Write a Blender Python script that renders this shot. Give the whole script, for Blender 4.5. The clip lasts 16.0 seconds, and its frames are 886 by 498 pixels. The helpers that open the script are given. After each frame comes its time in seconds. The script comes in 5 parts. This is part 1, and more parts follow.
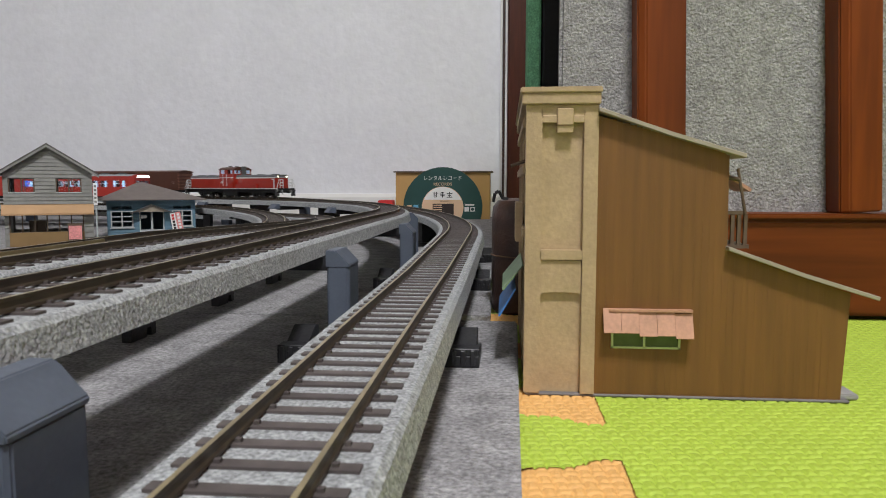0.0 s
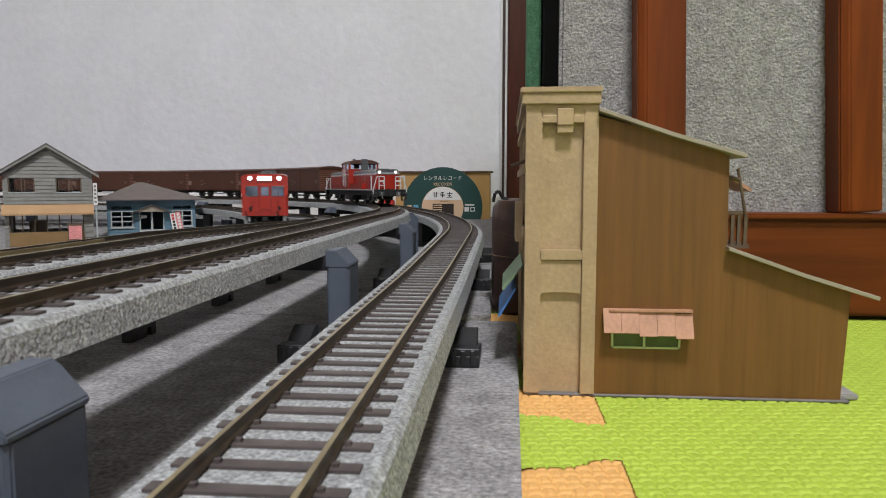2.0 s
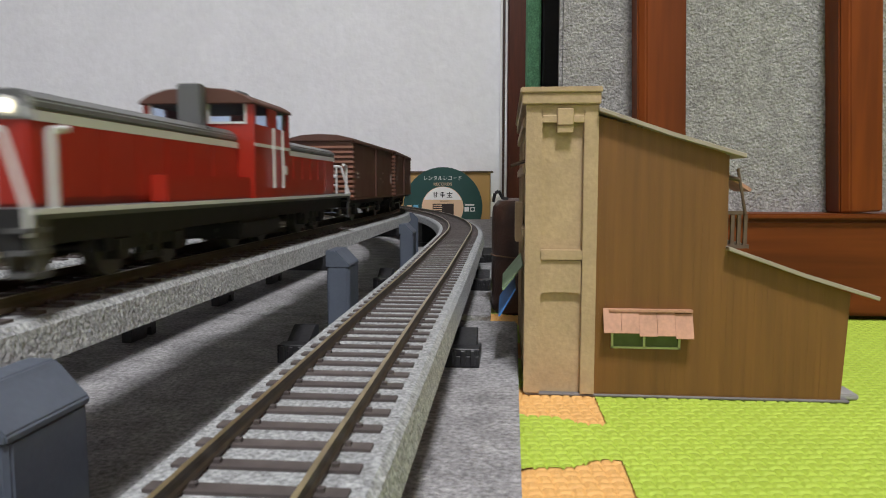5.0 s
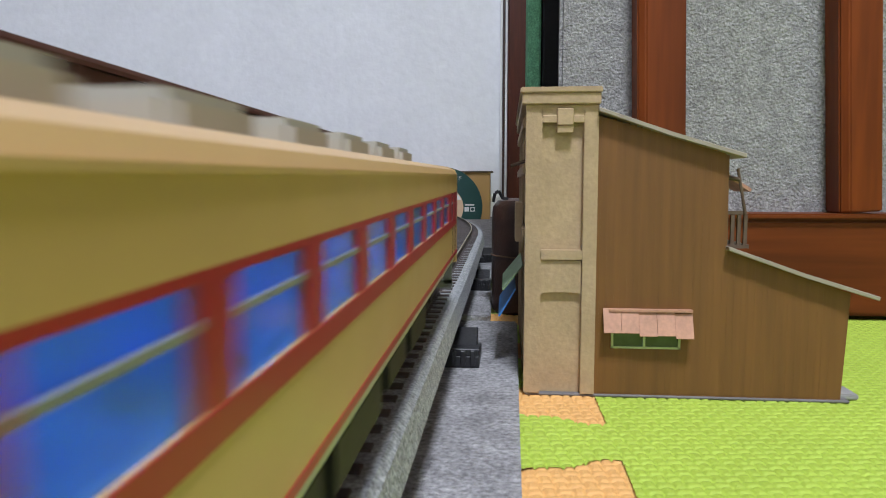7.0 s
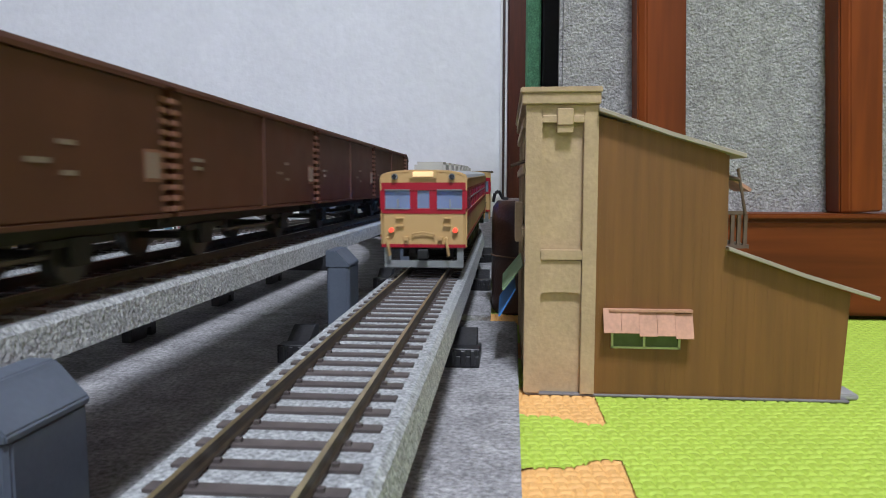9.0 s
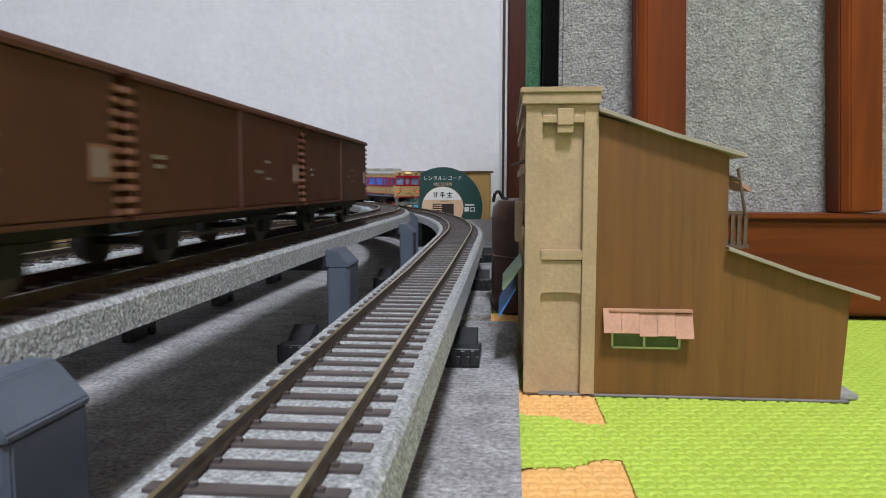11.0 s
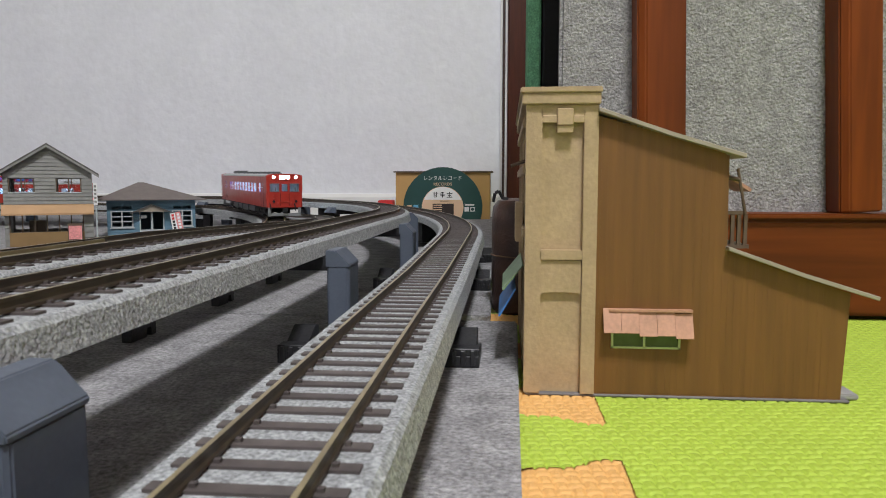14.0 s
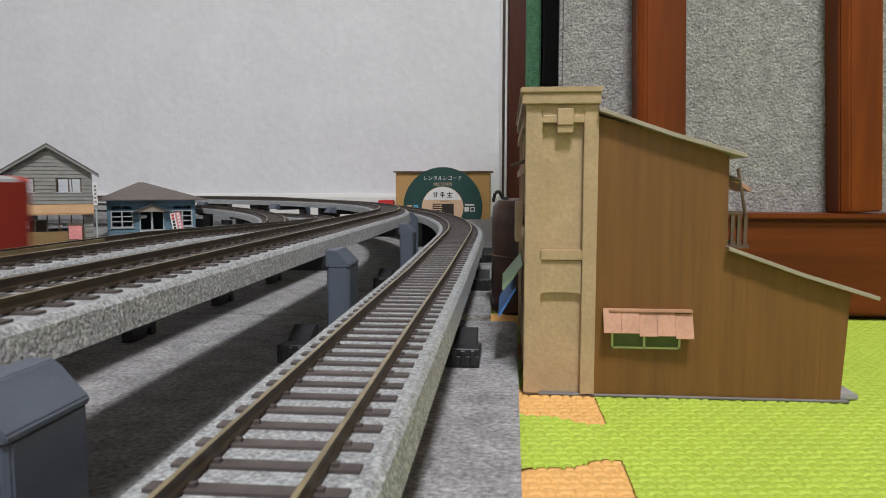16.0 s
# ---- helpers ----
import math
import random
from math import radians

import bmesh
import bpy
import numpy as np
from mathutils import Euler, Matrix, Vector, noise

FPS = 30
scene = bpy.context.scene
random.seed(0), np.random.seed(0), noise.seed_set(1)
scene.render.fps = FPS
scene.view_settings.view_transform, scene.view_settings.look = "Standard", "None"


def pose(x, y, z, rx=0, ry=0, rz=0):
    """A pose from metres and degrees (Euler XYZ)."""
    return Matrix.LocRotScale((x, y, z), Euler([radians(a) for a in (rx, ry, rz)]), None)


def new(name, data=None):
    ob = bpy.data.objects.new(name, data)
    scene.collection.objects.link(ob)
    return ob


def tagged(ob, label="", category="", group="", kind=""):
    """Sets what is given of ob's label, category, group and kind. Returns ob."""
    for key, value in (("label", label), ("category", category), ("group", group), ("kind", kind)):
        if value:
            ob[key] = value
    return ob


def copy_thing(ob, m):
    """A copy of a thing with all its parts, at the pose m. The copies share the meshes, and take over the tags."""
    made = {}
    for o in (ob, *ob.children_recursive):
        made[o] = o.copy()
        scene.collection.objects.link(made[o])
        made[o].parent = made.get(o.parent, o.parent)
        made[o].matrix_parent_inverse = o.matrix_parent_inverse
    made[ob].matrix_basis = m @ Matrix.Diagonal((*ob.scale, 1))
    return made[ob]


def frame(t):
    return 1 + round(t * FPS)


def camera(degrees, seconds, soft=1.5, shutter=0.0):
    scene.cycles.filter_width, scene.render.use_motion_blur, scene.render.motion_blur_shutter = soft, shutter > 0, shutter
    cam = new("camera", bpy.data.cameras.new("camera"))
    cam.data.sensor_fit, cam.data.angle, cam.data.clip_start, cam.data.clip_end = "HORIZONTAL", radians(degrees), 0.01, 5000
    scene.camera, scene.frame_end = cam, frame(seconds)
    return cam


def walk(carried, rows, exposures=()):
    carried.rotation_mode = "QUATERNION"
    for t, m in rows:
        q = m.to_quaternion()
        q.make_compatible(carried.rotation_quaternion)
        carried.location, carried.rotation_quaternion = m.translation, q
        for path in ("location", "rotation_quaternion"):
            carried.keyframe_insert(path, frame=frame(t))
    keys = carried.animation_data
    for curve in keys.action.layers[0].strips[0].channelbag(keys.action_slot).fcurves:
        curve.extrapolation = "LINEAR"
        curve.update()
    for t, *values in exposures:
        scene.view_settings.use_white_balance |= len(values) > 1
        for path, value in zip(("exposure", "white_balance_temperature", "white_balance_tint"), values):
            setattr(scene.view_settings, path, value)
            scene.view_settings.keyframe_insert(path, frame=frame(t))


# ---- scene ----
cam = camera(65.03, 16.0, soft=0.95, shutter=0.5)
EYE = Vector((0.0, 0.0, 0.064))
VIEW = pose(EYE.x, EYE.y, EYE.z, 84.8, 0, 5.2)
walk(cam, [(0.0, VIEW), (16.0, VIEW)],
     exposures=[(0.0, 0.0, 6500, 10), (4.4, 0.0, 6500, 10), (6.3, 0.10, 6400, 10), (7.0, 0.10, 5850, 10), (9.5, 0.14, 5800, 10),
                (11.3, 0.14, 6150, 10), (12.5, 0.14, 6250, 10), (14.0, 0.03, 6450, 10), (16.0, 0.0, 6500, 10)])
# the near foreground is a little out of focus
cam.data.dof.use_dof, cam.data.dof.focus_distance, cam.data.dof.aperture_fstop = True, 0.50, 76.0

# ---- light ----
world = bpy.data.worlds.new("world")
scene.world = world
world.use_nodes = True
world.node_tree.nodes["Background"].inputs[0].default_value = (0.8, 0.85, 0.9, 1)
world.node_tree.nodes["Background"].inputs[1].default_value = 0.05
lamp_data = bpy.data.lights.new("ceiling_lamp_light", "AREA")
lamp_data.shape, lamp_data.size, lamp_data.energy = "DISK", 0.40, 68
lamp_data.color = (0.975, 0.97, 1.0)
lamp_light = new("ceiling_lamp_light", lamp_data)
LAMP = (0.24, -0.85, 2.30)
lamp_light.matrix_world = pose(LAMP[0], LAMP[1], LAMP[2] - 0.075)

# ---- materials ----
def mat(name, color, rough=0.6, metal=0.0, scale=120.0, amount=0.12, fine=0.0, fine_scale=900.0, bump=0.0, bump_scale=600.0,
        emit=None, emit_strength=0.0, spec=0.5, per_object=0.0, coat=0.0, stretch=None):
    m = bpy.data.materials.new(name)
    m.use_nodes = True
    nt = m.node_tree
    bs = nt.nodes["Principled BSDF"]
    bs.inputs["Roughness"].default_value = rough
    bs.inputs["Metallic"].default_value = metal
    bs.inputs["Specular IOR Level"].default_value = spec
    bs.inputs["Coat Weight"].default_value = coat
    co = nt.nodes.new("ShaderNodeTexCoord").outputs["Object"]
    if stretch:
        mp = nt.nodes.new("ShaderNodeMapping")
        mp.inputs["Scale"].default_value = stretch
        nt.links.new(co, mp.inputs["Vector"])
        co = mp.outputs["Vector"]

    def tex(sc, detail=4):
        n = nt.nodes.new("ShaderNodeTexNoise")
        n.inputs["Scale"].default_value, n.inputs["Detail"].default_value = sc, detail
        nt.links.new(co, n.inputs["Vector"])
        return n.outputs["Fac"]

    def ranged(sock, lo, hi):
        r = nt.nodes.new("ShaderNodeMapRange")
        r.inputs["From Min"].default_value, r.inputs["From Max"].default_value = 0.28, 0.72
        r.inputs["To Min"].default_value, r.inputs["To Max"].default_value = lo, hi
        nt.links.new(sock, r.inputs["Value"])
        return r.outputs[0]

    def times(a, b):
        n = nt.nodes.new("ShaderNodeMath")
        n.operation = "MULTIPLY"
        nt.links.new(a, n.inputs[0]), nt.links.new(b, n.inputs[1])
        return n.outputs[0]

    value = ranged(tex(scale), 1 - amount, 1 + amount)
    if fine:
        value = times(value, ranged(tex(fine_scale, 2), 1 - fine, 1 + fine))
    if per_object:
        info = nt.nodes.new("ShaderNodeObjectInfo")
        r = nt.nodes.new("ShaderNodeMapRange")
        r.inputs["To Min"].default_value, r.inputs["To Max"].default_value = 1 - per_object, 1 + per_object
        nt.links.new(info.outputs["Random"], r.inputs["Value"])
        value = times(value, r.outputs[0])
    mul = nt.nodes.new("ShaderNodeVectorMath")
    mul.operation = "SCALE"
    mul.inputs[0].default_value = color
    nt.links.new(value, mul.inputs["Scale"])
    nt.links.new(mul.outputs[0], bs.inputs["Base Color"])
    rr = nt.nodes.new("ShaderNodeMapRange")
    rr.inputs["To Min"].default_value, rr.inputs["To Max"].default_value = max(0.02, rough - 0.08), min(1, rough + 0.08)
    nt.links.new(tex(scale * 2.3), rr.inputs["Value"])
    nt.links.new(rr.outputs[0], bs.inputs["Roughness"])
    if bump:
        b = nt.nodes.new("ShaderNodeBump")
        b.inputs["Strength"].default_value, b.inputs["Distance"].default_value = 1.0, bump
        nt.links.new(tex(bump_scale, 3), b.inputs["Height"])
        nt.links.new(b.outputs[0], bs.inputs["Normal"])
    if emit:
        bs.inputs["Emission Color"].default_value = (*emit, 1)
        bs.inputs["Emission Strength"].default_value = emit_strength
    return m


def glass(name, color=(0.9, 0.95, 1.0), rough=0.05):
    m = bpy.data.materials.new(name)
    m.use_nodes = True
    bs = m.node_tree.nodes["Principled BSDF"]
    bs.inputs["Base Color"].default_value = (*color, 1)
    bs.inputs["Transmission Weight"].default_value = 1.0
    bs.inputs["Roughness"].default_value = rough
    bs.inputs["IOR"].default_value = 1.2
    return m


M_WALLPAPER = mat("wallpaper", (0.815, 0.82, 0.855), 0.8, scale=9, amount=0.035, fine=0.03, fine_scale=60, bump=0.0014, bump_scale=70)
M_BASEBOARD = mat("white_baseboard", (0.82, 0.81, 0.78), 0.45, scale=12, amount=0.03)
M_CARPET = mat("grey_felt_carpet", (0.285, 0.28, 0.285), 0.95, scale=95, amount=0.26, fine=0.40, fine_scale=620, bump=0.0012, bump_scale=700, spec=0.1)
M_GREEN_MAT = mat("lime_foam", (0.385, 0.51, 0.056), 0.6, scale=60, amount=0.05, fine=0.06, fine_scale=900, bump=0.0002, bump_scale=1500)
M_ORANGE_MAT = mat("orange_foam", (0.72, 0.40, 0.13), 0.6, scale=60, amount=0.05, fine=0.06, fine_scale=900, bump=0.0002, bump_scale=1500)
M_CEILING = mat("ceiling_paper", (0.8, 0.8, 0.79), 0.85, scale=4, amount=0.03)
M_BALLAST = mat("grey_ballast", (0.30, 0.31, 0.315), 0.85, scale=420, amount=0.22, fine=0.50, fine_scale=1300, bump=0.0005, bump_scale=1100)
M_SLEEPER = mat("brown_sleeper", (0.085, 0.07, 0.066), 0.7, scale=300, amount=0.25, per_object=0.15)
M_RAIL_SIDE = mat("weathered_rail_side", (0.060, 0.046, 0.032), 0.5, 0.3, scale=120, amount=0.25)
M_RAIL = mat("brass_rail", (0.36, 0.29, 0.16), 0.32, 0.7, scale=90, amount=0.25)
M_PIER = mat("blue_grey_pier", (0.088, 0.105, 0.138), 0.5, scale=80, amount=0.08, fine=0.05, bump=0.0001)
M_BLACK = mat("black_plastic", (0.018, 0.018, 0.02), 0.45, scale=200, amount=0.3, fine=0.2, bump=0.0002)
M_HOUSE_BROWN = mat("brown_printed_card", (0.162, 0.070, 0.014), 0.6, scale=30, amount=0.12, fine=0.14, fine_scale=420, stretch=(1, 1, 0.05))
M_HOUSE_CREAM = mat("cream_card", (0.415, 0.300, 0.170), 0.65, scale=90, amount=0.10, fine=0.08, fine_scale=700, bump=0.0002)
M_HOUSE_ROOF = mat("pale_green_roof_card", (0.33, 0.285, 0.225), 0.6, scale=90, amount=0.12)
M_HOUSE_BASE = mat("dark_base_card", (0.14, 0.13, 0.125), 0.7, scale=90, amount=0.2)
M_AWNING = mat("terracotta_awning", (0.46, 0.24, 0.15), 0.6, scale=150, amount=0.14, fine=0.1)
M_PALE_GREEN = mat("pale_green_frame", (0.46, 0.52, 0.26), 0.5, scale=150, amount=0.08)
M_DARKGREEN_GLASS = mat("dark_window_film", (0.06, 0.085, 0.03), 0.15, scale=150, amount=0.3)
M_BLUE = mat("blue_awning", (0.05, 0.20, 0.52), 0.5, scale=150, amount=0.1)
M_GREEN = mat("faded_green_awning", (0.24, 0.36, 0.20), 0.6, scale=150, amount=0.15)
M_DARK_WOOD = mat("dark_brown_twig", (0.10, 0.065, 0.04), 0.6, scale=300, amount=0.2)
M_WOOD = mat("red_brown_varnished_wood", (0.165, 0.036, 0.004), 0.5, scale=40, amount=0.3, fine=0.2, fine_scale=200, stretch=(1, 1, 0.08), spec=0.2)
M_DARK_FRAME = mat("dark_red_brown_frame", (0.060, 0.013, 0.004), 0.45, scale=40, amount=0.3, fine=0.2, fine_scale=200, stretch=(1, 1, 0.08), spec=0.25)
M_WOOD_FLAT = mat("red_brown_varnished_rail", (0.125, 0.028, 0.004), 0.5, scale=40, amount=0.3, fine=0.2, fine_scale=200, stretch=(0.08, 1, 1), spec=0.2)
M_FELT = mat("grey_fleece", (0.30, 0.295, 0.285), 0.95, scale=160, amount=0.18, fine=0.30, fine_scale=850, bump=0.0014, bump_scale=720, spec=0.05)
M_GREEN_FLEECE = mat("green_fleece", (0.15, 0.36, 0.20), 0.95, scale=200, amount=0.2, fine=0.3, fine_scale=900, bump=0.001, spec=0.1)
M_LEATHER = mat("dark_brown_leather", (0.045, 0.02, 0.013), 0.38, scale=120, amount=0.3, bump=0.0003, bump_scale=700)
M_DARK_TIE = mat("brown_cord", (0.13, 0.075, 0.045), 0.8, scale=400, amount=0.3)
M_DARK = mat("dark_cavity", (0.01, 0.01, 0.01), 0.9)


# ---- helpers for building ----
def box(bm, x0, x1, y0, y1, z0, z1, m=None):
    vs = [bm.verts.new(((m @ Vector(p)) if m else p)) for p in
          ((x0, y0, z0), (x1, y0, z0), (x1, y1, z0), (x0, y1, z0), (x0, y0, z1), (x1, y0, z1), (x1, y1, z1), (x0, y1, z1))]
    for f in ((3, 2, 1, 0), (4, 5, 6, 7), (0, 1, 5, 4), (1, 2, 6, 5), (2, 3, 7, 6), (3, 0, 4, 7)):
        bm.faces.new([vs[i] for i in f])
    return vs


def soft(bm, width=0.0004, segments=2):
    bmesh.ops.bevel(bm, geom=bm.edges[:], offset=width, segments=segments, affect="EDGES", clamp_overlap=True)
    return bm


def one_box(*a, bevel=0.0, m=None):
    bm = bmesh.new()
    box(bm, *a, m=m)
    return soft(bm, bevel) if bevel else bm


def prism(bm, pts, axis, a, b):
    """A polygon in the plane across axis ('x': pts are (y, z); 'y': (x, z); 'z': (x, y)), drawn out from a to b."""
    def at(p, d):
        return {"x": (d, p[0], p[1]), "y": (p[0], d, p[1]), "z": (p[0], p[1], d)}[axis]
    lo, hi = [bm.verts.new(at(p, a)) for p in pts], [bm.verts.new(at(p, b)) for p in pts]
    n = len(pts)
    bm.faces.new(lo), bm.faces.new(hi[::-1])
    for i in range(n):
        bm.faces.new((lo[i], hi[i], hi[(i + 1) % n], lo[(i + 1) % n]))
    return bm


def rod(bm, p, q, r, n=8, r2=None):
    p, q = Vector(p), Vector(q)
    m = Matrix.Translation((p + q) / 2) @ (q - p).to_track_quat("Z", "Y").to_matrix().to_4x4()
    bmesh.ops.create_cone(bm, cap_ends=True, segments=n, radius1=r, radius2=r if r2 is None else r2, depth=(q - p).length, matrix=m)
    return bm


def wire(bm, pts, r, n=6):
    for p, q in zip(pts, pts[1:]):
        rod(bm, p, q, r, n)
    return bm


def mesh_of(name, bm, material, smooth=False):
    bmesh.ops.recalc_face_normals(bm, faces=bm.faces[:])
    me = bpy.data.meshes.new(name)
    bm.to_mesh(me)
    bm.free()
    me.materials.append(material)
    if smooth:
        me.shade_smooth()
        me.set_sharp_from_angle(angle=radians(35))
    return me


def part(name, bm, material, parent, label="", smooth=False):
    ob = new(name, mesh_of(name, bm, material, smooth))
    ob.parent = parent
    return tagged(ob, label)


def thing(name, label, category, group="", kind="", at=None):
    ob = new(name)
    ob.empty_display_size = 0.01
    if at:
        ob.matrix_world = at
    return tagged(ob, label, category, group, kind)


def solid(name, bm, material, label, category, kind="", group="", smooth=False):
    return tagged(new(name, mesh_of(name, bm, material, smooth)), label, category, group, kind)


def lettering(name, text, size, material, parent, m, depth=0.0002):
    cu = bpy.data.curves.new(name, "FONT")
    cu.body, cu.size, cu.extrude, cu.align_x, cu.align_y = text, size, depth, "CENTER", "CENTER"
    tmp = bpy.data.objects.new(name, cu)
    me = bpy.data.meshes.new_from_object(tmp)
    bpy.data.objects.remove(tmp)
    me.materials.append(material)
    ob = new(name, me)
    ob.parent, ob.matrix_basis = parent, m
    return ob


# ---- room ----
WALL_Y = 1.45
bm = bmesh.new()
box(bm, -2.6, 2.2, WALL_Y, WALL_Y + 0.12, -0.02, 2.42)
solid("wall_north", bm, M_WALLPAPER, "light grey embossed wallpaper on a plain wall", "wall", "structure")
solid("wall_west", one_box(-2.72, -2.6, -2.0, WALL_Y + 0.12, -0.02, 2.42), M_WALLPAPER, "light grey wallpapered side wall", "wall", "structure")
# out of view; dark wood colour added to weaken bounce on faces turned to +x
solid("wall_east", one_box(2.2, 2.32, -2.0, WALL_Y + 0.12, -0.02, 2.42), M_WOOD, "unseen red-brown side wall, darkened to cut bounce light", "wall", "structure")
solid("wall_south", one_box(-2.6, 2.2, -2.12, -2.0, -0.02, 2.42), M_WALLPAPER, "light grey wallpapered wall behind", "wall", "structure")
solid("ceiling", one_box(-2.72, 2.32, -2.12, WALL_Y + 0.12, 2.42, 2.5), M_CEILING, "plain off-white ceiling", "ceiling", "structure")
solid("floor", one_box(-2.72, 2.32, -2.12, WALL_Y + 0.12, -0.06, -0.02), M_WOOD_FLAT, "brown wooden floor under the mats", "floor", "structure")
bm = bmesh.new()
prism(bm, [(WALL_Y, -0.02), (WALL_Y - 0.009, -0.02), (WALL_Y - 0.009, 0.040), (WALL_Y - 0.006, 0.047), (WALL_Y, 0.0475)], "x", -2.6, -0.016)
solid("baseboard", bm, M_BASEBOARD, "white painted baseboard along the grey wall", "baseboard", "structure")

# carpet strips lie over the foam mats
bm = bmesh.new()
prism(bm, [(-2.5, -1.9), (0.0030, -1.9), (0.0034, 0.10), (0.0042, 0.20), (0.0056, 0.327), (-0.10, 0.329), (-0.10, 0.333), (-2.5, 0.333)], "z", -0.004, 0.0)
solid("carpet", soft(bm, 0.0008), M_CARPET, "mottled grey felt carpet under the tracks", "carpet", "structure")
bm = bmesh.new()
prism(bm, [(-2.5, 0.3345), (-0.100, 0.3345), (-0.0075, 0.342), (-0.012, 0.9), (-0.016, WALL_Y - 0.010), (-2.5, WALL_Y - 0.010)], "z", -0.004, 0.0)
solid("carpet_far", soft(bm, 0.0008), M_CARPET, "second mottled grey felt carpet piece", "carpet", "structure")

# jigsaw seam between the orange and the green mat
def green_side(x, y):
    """Green mat: beyond the seam line, and in the flaring tongues that lock into the orange mat."""
    d = np.abs(((y - 0.1848) / 0.068 + 0.5) % 1.0 - 0.5) * 0.068
    u = np.clip((0.029 - x) / 0.0245, 0, 1.3)
    half = 0.0137 + 0.0074 * (3 * u ** 2 - 2 * u ** 3) - 0.0010 * np.sin(u * 9)
    return (x > 0.029) | ((d < half) & (x > -0.008))


def foam(name, inside, material, label, sunk=lambda x, y: 0.0):
    """Woven relief of the foam: short raised bars, crosswise by turns."""
    step, x0, x1, y0, y1 = 0.00044, -0.012, 0.235, 0.105, 0.372
    xs, ys = np.arange(x0, x1, step), np.arange(y0, y1, step)
    gx, gy = np.meshgrid(xs, ys)
    p = 0.0034
    u, v = (gx + gy * 0.10) / p, (gy - gx * 0.10) / p
    iu, iv = np.floor(u), np.floor(v)
    fu, fv = u - iu - 0.5, v - iv - 0.5
    flip = ((iu + iv) % 2) == 0
    a, b = np.where(flip, fu, fv), np.where(flip, fv, fu)
    hgt = np.clip(1 - (np.abs(a) / 0.60) ** 6, 0, 1) * np.clip(1 - (np.abs(b) / 0.37) ** 4, 0, 1)
    z = -0.0050 + 0.0007 * np.sqrt(hgt) - sunk(gx, gy)
    keep = inside(gx, gy)
    idx = -np.ones(gx.shape, int)
    idx[keep] = np.arange(keep.sum())
    quads = np.stack([idx[:-1, :-1], idx[:-1, 1:], idx[1:, 1:], idx[1:, :-1]], -1).reshape(-1, 4)
    quads = quads[(quads >= 0).all(1)]
    me = bpy.data.meshes.new(name)
    me.from_pydata(np.stack([gx[keep], gy[keep], z[keep]], 1).tolist(), [], quads.tolist())
    me.materials.append(material)
    me.shade_smooth()
    top = new(name, me)
    return tagged(top, label, "foam mat", "", "structure")


foam("foam_mat_green", lambda x, y: green_side(x, y), M_GREEN_MAT, "lime green foam play mat with woven relief")
foam("foam_mat_orange", lambda x, y: x < 0.0300, M_ORANGE_MAT, "orange foam play mat with jigsaw edge", lambda x, y: 0.0009 * green_side(x, y))
bm = bmesh.new()
box(bm, -0.3, 1.6, -1.5, WALL_Y - 0.02, -0.02, -0.0062)
solid("foam_mat_underlay", bm, M_GREEN_MAT, "lime green foam mat base on the floor", "foam mat", "structure")

# ceiling lamp
lamp = thing("ceiling_lamp", "round white ceiling lamp, switched on", "lamp")
M_LAMP = mat("lamp_diffuser", (0.9, 0.9, 0.88), 0.4, emit=(1.0, 0.97, 0.93), emit_strength=2.0)
bm = rod(bmesh.new(), (LAMP[0], LAMP[1], LAMP[2] - 0.06), (LAMP[0], LAMP[1], LAMP[2] + 0.05), 0.27, 40, 0.24)
part("shade", bm, M_LAMP, lamp)
part("base", rod(bmesh.new(), (LAMP[0], LAMP[1], LAMP[2] + 0.05), (LAMP[0], LAMP[1], 2.42), 0.12, 32), M_BASEBOARD, lamp)

# ---- tracks ----
REAR = -0.15
TRACKS = {  # centre x of the circles, y where the far curve begins, radius, rail top heights along the way
    "ground": (-0.764, 0.49, 0.73, ((-0.64, 0.0222), (-0.533, 0.0240), (-0.45, 0.0257), (-0.40, 0.0267), (-0.30, 0.0275), (-0.19, 0.0278), (0.0, 0.0313), (0.76, 0.0460), (2.6, 0.0460), (4.4, 0.0222))),
    "outer": (-0.7625, 0.49, 0.67, ((-0.64, 0.0453), (6.0, 0.0453))),
    "middle": (-0.7620, 0.495, 0.61, ((-0.64, 0.0437), (-0.20, 0.0437), (0.32, 0.0300), (0.60, 0.0245), (2.6, 0.0245), (4.0, 0.0437))),
    "inner": (-0.750, 0.50, 0.55, ((-0.65, 0.0235), (-0.26, 0.0235), (0.48, 0.0365), (2.2, 0.0380), (3.5, 0.0235))),
}


def lap(track):
    cx, cy, r, zs = TRACKS[track]
    return 2 * math.pi * r + 2 * (cy - REAR)


def on_track(track, s):
    """The place on the centre line at rail height, and the heading, s metres on from where the far curve begins."""
    cx, cy, r, zs = TRACKS[track]
    run = cy - REAR
    s = (s + run) % lap(track) - run
    z = float(np.interp(s, [a for a, _ in zs], [b for _, b in zs]))
    if s < 0:
        return Vector((cx + r, cy + s, z)), 0.0
    if s < math.pi * r:
        a = s / r
        return Vector((cx + r * math.cos(a), cy + r * math.sin(a), z)), a
    s -= math.pi * r
    if s < run:
        return Vector((cx - r, cy - s, z)), math.pi
    a = math.pi + (s - run) / r
    return Vector((cx + r * math.cos(a), REAR + r * math.sin(a), z)), a


